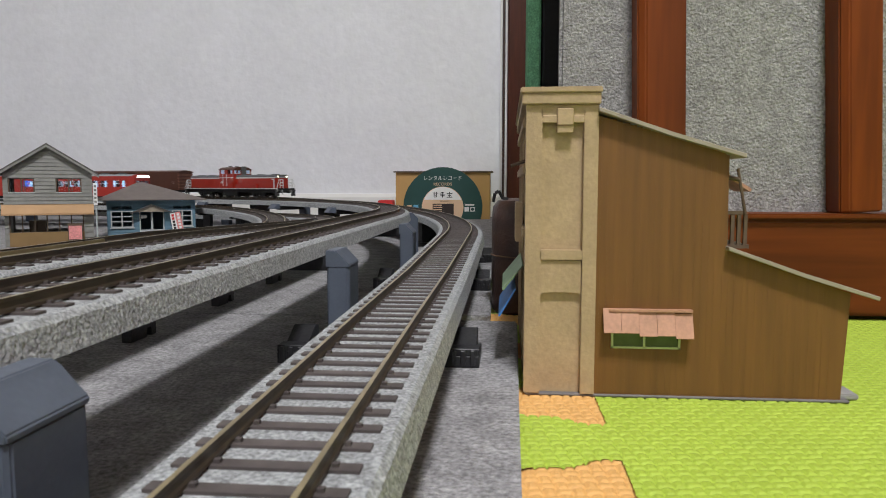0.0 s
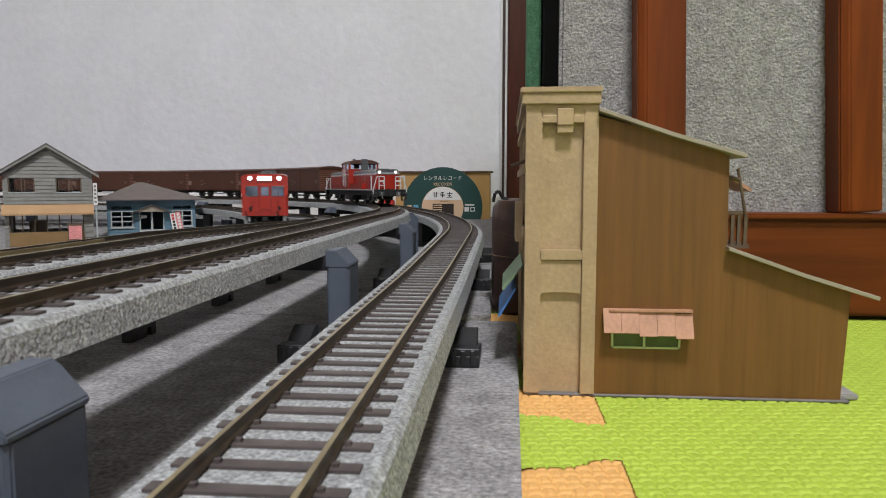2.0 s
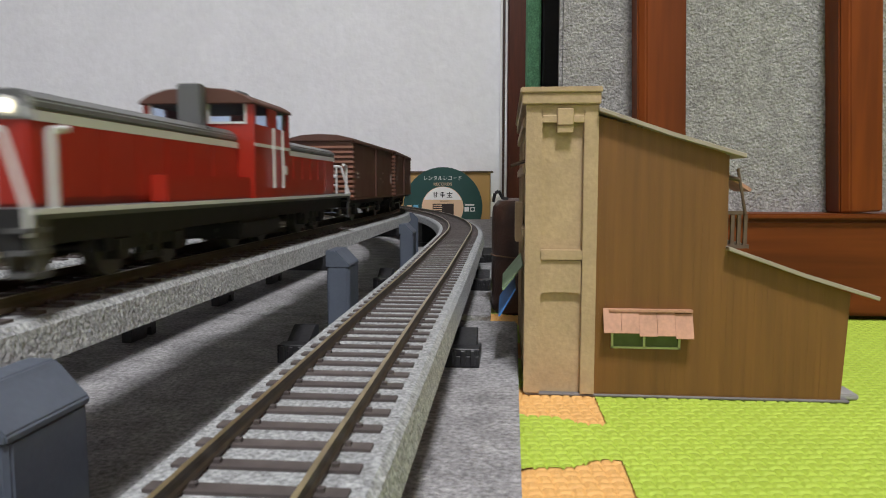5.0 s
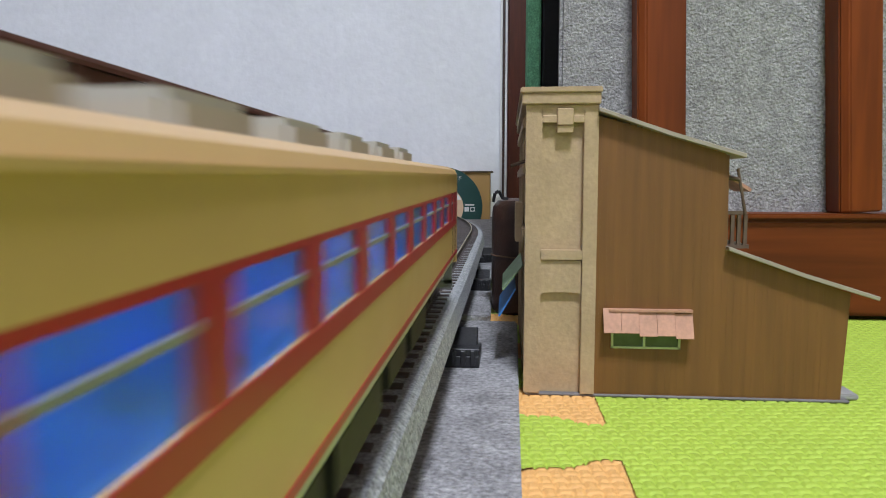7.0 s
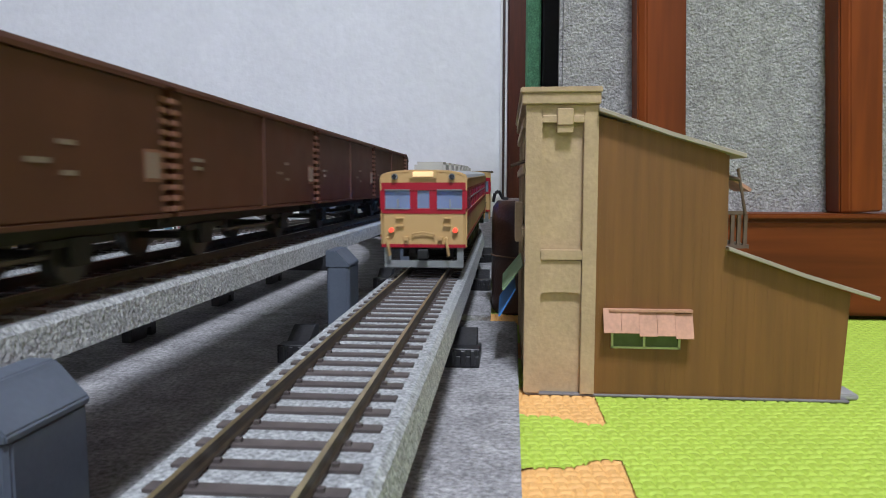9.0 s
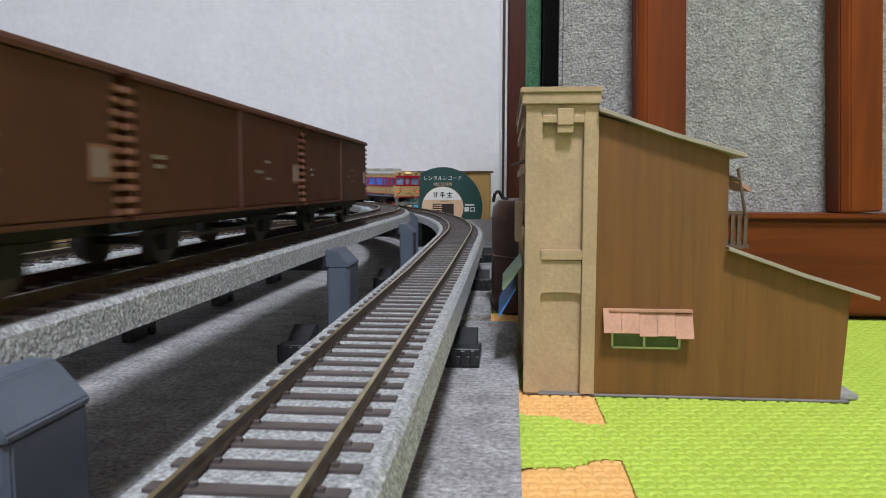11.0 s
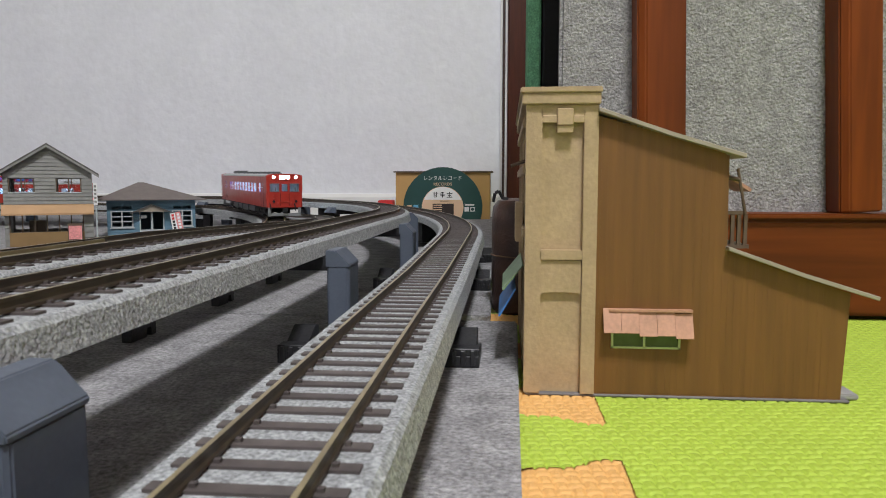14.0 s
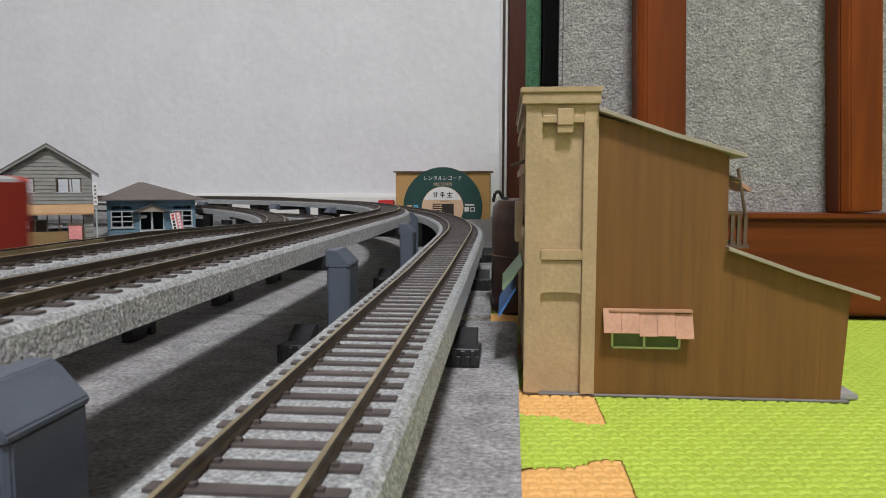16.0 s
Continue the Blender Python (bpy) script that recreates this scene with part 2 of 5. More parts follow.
def sweep(bm, track, s0, s1, profile, step=0.012):
    n = max(2, int((s1 - s0) / step))
    rings = []
    for i in range(n + 1):
        p, a = on_track(track, s0 + (s1 - s0) * i / n)
        side = Vector((math.cos(a), math.sin(a), 0))
        rings.append([bm.verts.new(p + side * u + Vector((0, 0, v))) for u, v in profile])
    k = len(profile)
    for r0, r1 in zip(rings, rings[1:]):
        for j in range(k):
            bm.faces.new((r0[j], r0[(j + 1) % k], r1[(j + 1) % k], r1[j]))
    if s1 - s0 < lap(track) - 0.01:
        bm.faces.new(rings[0]), bm.faces.new(rings[-1][::-1])
    return bm


BED = [(-0.0185, -0.0098), (0.0185, -0.0098), (0.0172, -0.0042), (0.0160, -0.0031), (-0.0160, -0.0031), (-0.0172, -0.0042)]
GAUGE = 0.0087


def rail_profile(x):
    return [(x - 0.0007, -0.0026), (x + 0.0007, -0.0026), (x + 0.0006, -0.0021), (x + 0.00035, -0.0017), (x + 0.00035, -0.0008),
            (x + 0.00042, -0.0006), (x + 0.00042, 0.0), (x - 0.00042, 0.0), (x - 0.00042, -0.0006), (x - 0.00035, -0.0008), (x - 0.00035, -0.0017), (x - 0.0006, -0.0021)]


def track_thing(track, label, near):
    t = thing("railway_track", label, "railway track", "model railway tracks")
    total = lap(track)
    s0 = -(TRACKS[track][1] - REAR)
    n = 22
    for i in range(n):
        part("track_bed", sweep(bmesh.new(), track, s0 + total * i / n + 0.0001, s0 + total * (i + 1) / n - 0.0001, BED), M_BALLAST, t, "speckled grey ballast roadbed" if i == 0 else "")
    for x in (-GAUGE, GAUGE):
        rail = part("rail", sweep(bmesh.new(), track, s0, s0 + total - 0.0005, rail_profile(x)), M_RAIL, t, "dull brass-coloured rail with brown weathered web")
        rail.data.materials.append(M_RAIL_SIDE)
        for f in rail.data.polygons:  # only the running surface is worn bright
            f.material_index = 0 if f.normal.z > 0.97 else 1
    pitch = 0.0080
    count = int(total / pitch)
    bm = bmesh.new()
    box(bm, -0.0138, 0.0138, -0.0014, 0.0014, -0.0040, -0.0026)
    for x in (-GAUGE, GAUGE):
        for side in (-1, 1):
            box(bm, x + side * 0.0014 - 0.0005, x + side * 0.0014 + 0.0005, -0.0005, 0.0005, -0.0027, -0.0020)
    single = mesh_of("sleeper", bm, M_SLEEPER)
    rest = bmesh.new()
    for i in range(count):
        s = s0 + total * (i + 0.5) / count
        p, a = on_track(track, s)
        m = Matrix.Translation(p) @ Matrix.Rotation(a, 4, "Z")
        if near[0] < s < near[1]:
            ob = new("sleeper", single)
            ob.parent, ob.matrix_basis = t, m
        else:
            box(rest, -0.0138, 0.0138, -0.0014, 0.0014, -0.0040, -0.0026, m=m)
    tagged(part("far_sleepers", rest, M_SLEEPER, t, "brown sleepers"), kind="stuff")
    if track == "middle":  # switch blades lie between the rails
        for x in (-0.0058, 0.0046):
            blade = [(x - 0.0004, -0.0024), (x + 0.0004, -0.0024), (x + 0.0004, -0.0004), (x - 0.0004, -0.0004)]
            part("switch_blade", sweep(bmesh.new(), track, -0.330, -0.235, blade), M_RAIL, t, "thin switch blade")
        p, _ = on_track(track, -0.285)
        part("switch_box", one_box(p.x - 0.026, p.x - 0.019, p.y - 0.014, p.y + 0.014, p.z - 0.0098, p.z - 0.002, bevel=0.0004), M_BALLAST, t)
    return t


def riser(x0, x1, y, top, a=0.0, at=None):
    """A black plastic foot that carries a roadbed, with two notched cheeks."""
    r = thing("track_riser", "black plastic riser foot under a roadbed", "track riser", "black risers", at=at)
    bm = bmesh.new()
    box(bm, x0, x1, y, y + 0.022, 0.0, 0.0042)
    for x in (x0, x1 - 0.011):
        box(bm, x, x + 0.011, y, y + 0.007, 0.0042, 0.0068)
        prism(bm, [(y + 0.006, 0.0060), (y + 0.007, 0.0042), (y + 0.021, 0.0042), (y + 0.021, 0.0104), (y + 0.017, 0.0112)], "x", x + 0.0012, x + 0.0098)
        for i in range(3):
            box(bm, x + 0.001 + i * 0.0034, x + 0.0028 + i * 0.0034, y - 0.0012, y, 0.001, 0.0064)
    part("foot", soft(bm, 0.0003, 1), M_BLACK, r)
    part("post", one_box((x0 + x1) / 2 - 0.014, (x0 + x1) / 2 + 0.014, y + 0.003, y + 0.020, 0.0042, top, bevel=0.0004), M_BLACK, r)
    return r


def block_riser(p, a, top):
    r = thing("block_riser", "small black plate foot under a roadbed", "track riser", "black risers", at=Matrix.Translation((p.x, p.y, 0)) @ Matrix.Rotation(a, 4, "Z"))
    bm = bmesh.new()
    prism(bm, [(-0.010, 0.0), (0.0022, 0.0), (0.0022, 0.0042), (0.0062, 0.0042), (0.0062, 0.0), (0.010, 0.0), (0.010, top), (-0.010, top)], "x", -0.0040, 0.0005)
    part("plate", soft(bm, 0.0003, 1), M_BLACK, r)
    part("bearer", one_box(-0.0150, 0.0150, -0.004, 0.004, top - 0.003, top - 0.0001, bevel=0.0003), M_BLACK, r)


def octagon(w, d, c):
    return [(-w + c, -d), (w - c, -d), (w, -d + c), (w, d - c), (w - c, d), (-w + c, d), (-w, d - c), (-w, -d + c)]


def pier(p, a, top, both=False):
    """A moulded pier: a chamfered shaft with a sloping capital that grips the roadbed, and a black cross beam."""
    r = thing("viaduct_pier", "blue-grey moulded plastic viaduct pier", "pier", "viaduct piers", at=Matrix.Translation((p.x, p.y, 0)) @ Matrix.Rotation(a, 4, "Z"))
    d = 0.0090
    bm = bmesh.new()
    prism(bm, [(0.0253 + u, v) for u, v in octagon(0.0047, d - 0.0001, 0.0010)], "z", 0.0, top - 0.0040)
    part("shaft", soft(bm, 0.0003, 2), M_PIER, r)
    bm = bmesh.new()
    prism(bm, [(0.0204, top - 0.0042), (0.0301, top - 0.0042), (0.0301, top - 0.0030), (0.0256, top + 0.0016), (0.0248, top + 0.0026), (0.0204, top + 0.0026)], "y", -d, d)
    cap = part("capital", soft(bm, 0.0003, 2), M_PIER, r, "chamfered capital")
    if both:  # on the far curve a second capital grips the inner edge
        twin = new("capital", cap.data)
        twin.parent, twin.matrix_basis = r, pose(0, 0, 0, 0, 0, 180)
    part("cross_beam", one_box(-0.0185, 0.0208, -0.005, 0.005, top - 0.006, top - 0.0002, bevel=0.0004), M_BLACK, r)


def place_track_supports():
    for k in range(12):
        s = -0.4016 + 0.1925 * k
        p, a = on_track("outer", s)
        pier(p, a, p.z - 0.0098, s > 0.3)
    for s in (-0.40, -0.219, -0.132, -0.048, 0.04, 0.13, 0.25, 0.37, 0.5, 0.65, 0.8):
        p, a = on_track("middle", s)
        block_riser(p, a, p.z - 0.0098)
    for s in (-0.42, -0.25, -0.1, 0.05, 0.20, 0.30, 0.40, 0.50, 0.60, 0.72):
        p, a = on_track("inner", s)
        block_riser(p, a, p.z - 0.0098)
    for y in (0.050, 0.2400, 0.4220):
        riser(-0.0820, -0.0090, y, 0.0168 if y > 0.1 else 0.0152)
    for s in (0.10, 0.26, 0.42, 0.60, 0.78, 0.96):
        p, a = on_track("ground", s)
        riser(-0.031, 0.031, -0.015, p.z - 0.0098, at=Matrix.Translation((p.x, p.y, 0)) @ Matrix.Rotation(a, 4, "Z"))


place_track_supports()

# ---- brown card shop house beside the track ----
M_PLOUGH_CARD = mat("grey_card", (0.30, 0.29, 0.28), 0.7, scale=90, amount=0.15)
def shop_house():
    h = thing("shop_house", "brown and cream card model shop standing on the foam mat", "model house")
    z0, y0, y1 = -0.0036, 0.2255, 0.345
    bm = bmesh.new()
    prism(bm, [(0.0285, z0), (0.1058, z0), (0.1074, 0.0305), (0.0694, 0.0440), (0.0692, 0.0734), (0.0285, 0.0862)], "y", y0, y1)
    part("wall", bm, M_HOUSE_BROWN, h, "brown wall printed with narrow boards")
    part("base_card_tip", one_box(0.1055, 0.1125, y0 + 0.002, y0 + 0.012, z0 - 0.0006, z0 + 0.0012, bevel=0.0004), M_PLOUGH_CARD, h, "bent grey card corner")
    # narrow boards stand a hair proud of the wall
    x = 0.0300
    k = 0
    while x < 0.1036:
        w = 0.0021 + 0.0005 * math.sin(k * 2.3)
        top = 0.0855 - (x - 0.0295) * 0.28 if x < 0.0665 else 0.0430 - (x - 0.0694) * 0.355
        if x > 0.0665 and x < 0.0705:
            top = 0.0424
        part("board", one_box(x, x + w - 0.00003, y0 - 0.00007, y0 + 0.0002, z0 + 0.0006, top), M_HOUSE_BROWN, h)
        x += w
        k += 1
    bm = bmesh.new()
    box(bm, 0.0065, 0.1085, y0 - 0.0008, y1 + 0.002, z0 - 0.0009, z0)
    part("base_plate", soft(bm, 0.0003, 1), M_HOUSE_BASE, h, "thin dark base plate")
    for name, a, b in (("roof", (0.0285, 0.0884), (0.0734, 0.0738)), ("lean_to_roof", (0.0690, 0.0452), (0.1146, 0.0300))):
        bm = bmesh.new()
        mid = ((a[0] + b[0]) / 2, (a[1] + b[1]) / 2 - 0.0005)
        prism(bm, [a, mid, b, (b[0] - 0.0002, b[1] - 0.0013), (mid[0], mid[1] - 0.0013), (a[0], a[1] - 0.0013)], "y", y0 - 0.0035, y1 + 0.003)
        part(name, soft(bm, 0.0002, 1), M_HOUSE_ROOF, h, "pale grey-green card roof with overhang")
    # false front: side panel with pilasters, bands and bracket
    part("front_block", one_box(0.0082, 0.0283, y0 + 0.0014, y1, z0, 0.0925), M_HOUSE_CREAM, h, "cream false front")
    for x0, x1 in ((0.0060, 0.0112), (0.0243, 0.0288)):
        part("pilaster", one_box(x0, x1, y0 - 0.0012, y0 + 0.0040, z0, 0.0895, bevel=0.0002), M_HOUSE_CREAM, h)
    for zz in (0.0402,):
        part("band", one_box(0.0100, 0.0243, y0 - 0.0010, y0 + 0.0018, zz, zz + 0.0032, bevel=0.0002), M_HOUSE_CREAM, h)
    bm = bmesh.new()
    arch = [(0.0112, 0.0400), (0.0112, 0.0285), (0.0118, 0.0293), (0.0140, 0.0296), (0.0210, 0.0296), (0.0236, 0.0293), (0.0241, 0.0285), (0.0241, 0.0400)]
    prism(bm, arch, "y", y0 - 0.0002, y0 + 0.0018)
    part("arched_panel", bm, M_HOUSE_CREAM, h)
    part("frieze", one_box(0.0100, 0.0243, y0 - 0.0010, y0 + 0.0018, 0.0858, 0.0895, bevel=0.0002), M_HOUSE_CREAM, h)
    bm = bmesh.new()
    box(bm, 0.0158, 0.0208, y0 - 0.0022, y0, 0.0830, 0.0882)
    box(bm, 0.0112, 0.0243, y0 - 0.0012, y0, 0.0838, 0.0862)
    box(bm, 0.0158, 0.0208, y0 - 0.0016, y0, 0.0806, 0.0830)
    part("bracket", soft(bm, 0.0002, 1), M_HOUSE_CREAM, h)
    part("cornice", one_box(0.0048, 0.0292, y0 - 0.0026, y1 + 0.001, 0.0895, 0.0930, bevel=0.0003), M_HOUSE_CREAM, h)
    part("coping", one_box(0.0042, 0.0296, y0 - 0.0032, y1 + 0.001, 0.0930, 0.0948, bevel=0.0003), M_HOUSE_CREAM, h)
    # street front, seen edge on
    for yy in (0.236, 0.262, 0.290, 0.318, 0.341):
        part("front_pilaster", one_box(0.0062, 0.0082, yy - 0.002, yy + 0.002, z0, 0.0895, bevel=0.0002), M_HOUSE_CREAM, h)
    for zz in (0.047, 0.068, 0.083):
        part("front_band", one_box(0.0052, 0.0082, y0 + 0.004, y1, zz, zz + 0.003, bevel=0.0002), M_HOUSE_CREAM, h)
    part("shop_sign", one_box(0.0032, 0.0056, 0.2440, 0.2640, 0.0445, 0.0582, bevel=0.0002), M_HOUSE_CREAM, h, "cream shop sign board")
    m = pose(0.0066, 0.2350, 0.0722, 0, -18, 0)
    part("canopy", one_box(-0.0052, 0.0, 0.0, 0.020, 0.0, 0.0007, m=m), M_DARK_WOOD, h, "small dark canopy")
    for k, mt in ((0, M_GREEN), (1, M_BLUE)):
        m = pose(0.0058 - 0.0026 * k, 0.2440, 0.0362 - 0.0086 * k, 0, 18 - 8 * k, 0)
        bm = bmesh.new()
        prism(bm, [(0.0, 0.0), (0.0004, 0.0), (-0.0034, -0.0105), (-0.0040, -0.0105)], "y", 0.0, 0.045)
        bm.transform(m)
        part("awning", bm, mt, h, ("faded green" if k == 0 else "bright blue") + " sloping shop awning")
    # small side window under its awning
    part("glass", one_box(0.0346, 0.0552, y0 - 0.0003, y0 + 0.0004, 0.0123, 0.0215), M_DARKGREEN_GLASS, h, "dark glossy window")
    w = thing("window_frame", "", "")
    w.parent = h
    for a in ((0.0340, 0.0347), (0.0441, 0.0448), (0.0551, 0.0558)):
        part("bar", one_box(a[0], a[1], y0 - 0.0010, y0 + 0.0002, 0.0118, 0.0216), M_PALE_GREEN, w)
    part("bar", one_box(0.0340, 0.0558, y0 - 0.0010, y0 + 0.0002, 0.0118, 0.0124), M_PALE_GREEN, w)
    for i in range(5):
        x = 0.0312 + i * 0.0056
        dz = (0, 0.0003, -0.0003, 0.0002, -0.0003)[i] - i * 0.0003
        m = pose(x, y0 - 0.0006, 0.0246 + dz, -24, 0, 0)
        part("awning_sheet", one_box(0.0, 0.0055, -0.0009, -0.0003, -0.0081, 0.0, m=m), M_AWNING, h, "terracotta card awning" if i == 0 else "")
    part("awning_ledge", one_box(0.0330, 0.0590, y0 - 0.0024, y0, 0.0240, 0.0247), M_AWNING, h)
    # drying deck at the back
    d = thing("drying_deck", "", "")
    d.parent = h
    ya = y0 + 0.004
    part("deck_floor", one_box(0.0696, 0.0774, ya, ya + 0.03, 0.0440, 0.0452), M_DARK_WOOD, d)
    part("top_rail", one_box(0.0696, 0.0764, ya, ya + 0.001, 0.0548, 0.0560), M_DARK_WOOD, d)
    for x in (0.0696, 0.0716, 0.0736, 0.0756):
        part("baluster", one_box(x, x + 0.0011, ya, ya + 0.001, 0.0452, 0.0550), M_DARK_WOOD, d)
    part("pole", rod(bmesh.new(), (0.0759, ya, 0.055), (0.0731, ya, 0.0695), 0.0005), M_DARK_WOOD, d)
    part("arm", rod(bmesh.new(), (0.0689, ya, 0.0668), (0.0736, ya, 0.0660), 0.0007), M_DARK_WOOD, d)
    part("eave", one_box(0.0, 0.0090, 0, 0.016, 0.0, 0.0010, m=pose(0.0696, ya, 0.0670, 0, 33, 0)), M_AWNING, d)


shop_house()

# ---- furniture beside the track ----
def bench():
    b = thing("bench", "red-brown wooden slatted bench lined with grey fleece", "bench")
    y = 0.366
    bm = bmesh.new()
    box(bm, 0.020, 0.75, y, y + 0.022, -0.0020, 0.0470)
    part("bottom_rail", soft(bm, 0.0015, 2), M_WOOD_FLAT, b)
    part("rail_lip", one_box(0.020, 0.75, y - 0.003, y + 0.022, 0.0472, 0.0500, bevel=0.0008), M_WOOD_FLAT, b)
    for x in (0.020, 0.73):
        part("foot", one_box(x, x + 0.02, y, y + 0.022, -0.0048, -0.0020), M_WOOD, b)
    for i in range(7):
        x = 0.0685 + i * 0.1005
        bm = bmesh.new()
        w = 0.0232 if i != 1 else 0.0190
        prism(bm, [(x + 0.0034, y + 0.001), (x + w, y + 0.001), (x + w, y + 0.020), (x - 0.0005, y + 0.020), (x - 0.0005, y + 0.004)], "z", 0.0502, 0.62)
        lean = 1.45 * min(i + 1, 3)
        bm.transform(pose(x, 0, 0.05, 0, -lean, 0) @ pose(-x, 0, -0.05))
        part("slat", soft(bm, 0.0008, 2), M_WOOD, b)
    part("top_rail", one_box(0.020, 0.75, y, y + 0.03, 0.62, 0.67, bevel=0.002), M_WOOD_FLAT, b)
    bm = bmesh.new()
    box(bm, 0.0278, 0.75, y + 0.0205, y + 0.0290, -0.0050, 0.62)
    part("fleece_lining", soft(bm, 0.002, 2), M_FELT, b, "thick grey fleece lining")


bench()
# added near-black sheet: stands in for the shade in the gap behind the fleece
bm = bmesh.new()
box(bm, 0.0252, 0.0500, 0.512, 0.90, -0.0050, 0.62)
solid("dark_board", soft(bm, 0.001, 1), M_DARK, "black sheet standing in for the dark gap behind the fleece", "board")
bm = bmesh.new()
prism(bm, [(0.0146, 0.52), (0.0235, 0.515), (0.0244, 0.520), (0.0240, 0.53), (0.0225, 0.60), (0.0150, 0.60)], "z", -0.0050, 0.62)
solid("green_fleece_blanket", soft(bm, 0.001, 2), M_GREEN_FLEECE, "green fleece blanket hanging behind the bench", "blanket")
solid("mat_speck", rod(bmesh.new(), (0.1650, 0.2395, -0.0043), (0.1650, 0.2395, -0.0033), 0.0008, 10), M_BLACK, "tiny black plastic bit lying on the foam mat", "plastic bit")
d = thing("door_1", "dark red-brown wooden door frame with grey trim", "door frame", kind="structure")
part("post", one_box(0.0010, 0.046, WALL_Y - 0.040, WALL_Y - 0.001, -0.02, 2.30, bevel=0.003), M_DARK_FRAME, d)
for i in range(3):
    part("trim_strip", one_box(-0.0145 + i * 0.0052, -0.0105 + i * 0.0052, WALL_Y - 0.012 - i * 0.006, WALL_Y - 0.001, -0.02, 2.30, bevel=0.0008), M_BASEBOARD if i != 1 else M_LEATHER, d)
part("door_panel", one_box(0.047, 0.85, WALL_Y - 0.050, WALL_Y - 0.010, -0.02, 2.30), M_WOOD, d)

def bolster():
    b = thing("bolster", "dark brown leather bolster standing on the mat", "bolster")
    prof = [(0.0, -0.0046), (0.0145, -0.0046), (0.0160, -0.0030), (0.0164, 0.010), (0.0163, 0.0245), (0.0163, 0.0278), (0.0164, 0.045), (0.0158, 0.0525), (0.0135, 0.0560), (0.0090, 0.0572), (0.0, 0.0575)]
    bm = bmesh.new()
    rings = [[bm.verts.new((0.0085 + r * math.cos(a * math.pi / 16), 0.380 + r * math.sin(a * math.pi / 16), z)) for a in range(32)] for r, z in prof[1:-1]]
    for r0, r1 in zip(rings, rings[1:]):
        for j in range(32):
            bm.faces.new((r0[j], r0[(j + 1) % 32], r1[(j + 1) % 32], r1[j]))
    bm.faces.new(rings[0][::-1]), bm.faces.new(rings[-1])
    part("body", bm, M_LEATHER, b, smooth=True)
    bm = wire(bmesh.new(), [(0.0085 + 0.0166 * math.cos(i * math.pi / 16), 0.380 + 0.0166 * math.sin(i * math.pi / 16), 0.0262 - 0.0006 * math.cos(i * 0.196)) for i in range(33)], 0.0004)
    part("tie", bm, M_DARK_TIE, b, "thin brown cord tied round the bolster")
    bm = wire(bmesh.new(), [(-0.007, 0.372, 0.0555), (-0.006, 0.371, 0.0600), (-0.004, 0.371, 0.0612), (-0.002, 0.372, 0.0575), (0.001, 0.372, 0.0568)], 0.0009)
    part("cord", bm, M_BLACK, b, "short black cord")


bolster()

# ---- record shop at the far wall ----
M_STORE = mat("ochre_card", (0.52, 0.31, 0.11), 0.6, scale=40, amount=0.04, fine=0.04)
M_STORE_GREEN = mat("dark_green_card", (0.012, 0.062, 0.055), 0.5, scale=40, amount=0.08)
M_STORE_CREAM = mat("peach_card", (0.72, 0.50, 0.32), 0.6, scale=40, amount=0.04)
M_WHITE = mat("white_print", (0.8, 0.8, 0.78), 0.5, scale=60, amount=0.03)
M_INK = mat("black_ink", (0.015, 0.015, 0.015), 0.5, scale=60, amount=0.1)
M_SHOP_DARK = mat("dark_shop_opening", (0.03, 0.02, 0.016), 0.4, scale=60, amount=0.2)
M_ROOF_DARK = mat("dark_roof_edge", (0.12, 0.09, 0.07), 0.6, scale=60, amount=0.1)
M_SKY_BLUE = mat("sky_blue_poster", (0.12, 0.36, 0.55), 0.5, scale=60, amount=0.2)


def half_disc(r, zc, x, z_low=0.0, n=48):
    pts = [(x + r * math.cos(math.pi * 2 * i / n), zc + r * math.sin(math.pi * 2 * i / n)) for i in range(n)]
    pts = [p for p in pts if p[1] > z_low]
    a = math.asin(min(1, max(-1, (z_low - zc) / r)))
    pts = sorted(pts, key=lambda p: math.atan2(p[1] - zc, p[0] - x) if math.atan2(p[1] - zc, p[0] - x) > -math.pi / 2 else math.atan2(p[1] - zc, p[0] - x) + 2 * math.pi)
    return [(x + r * math.cos(a), z_low)] + pts + [(x - r * math.cos(a), z_low)]


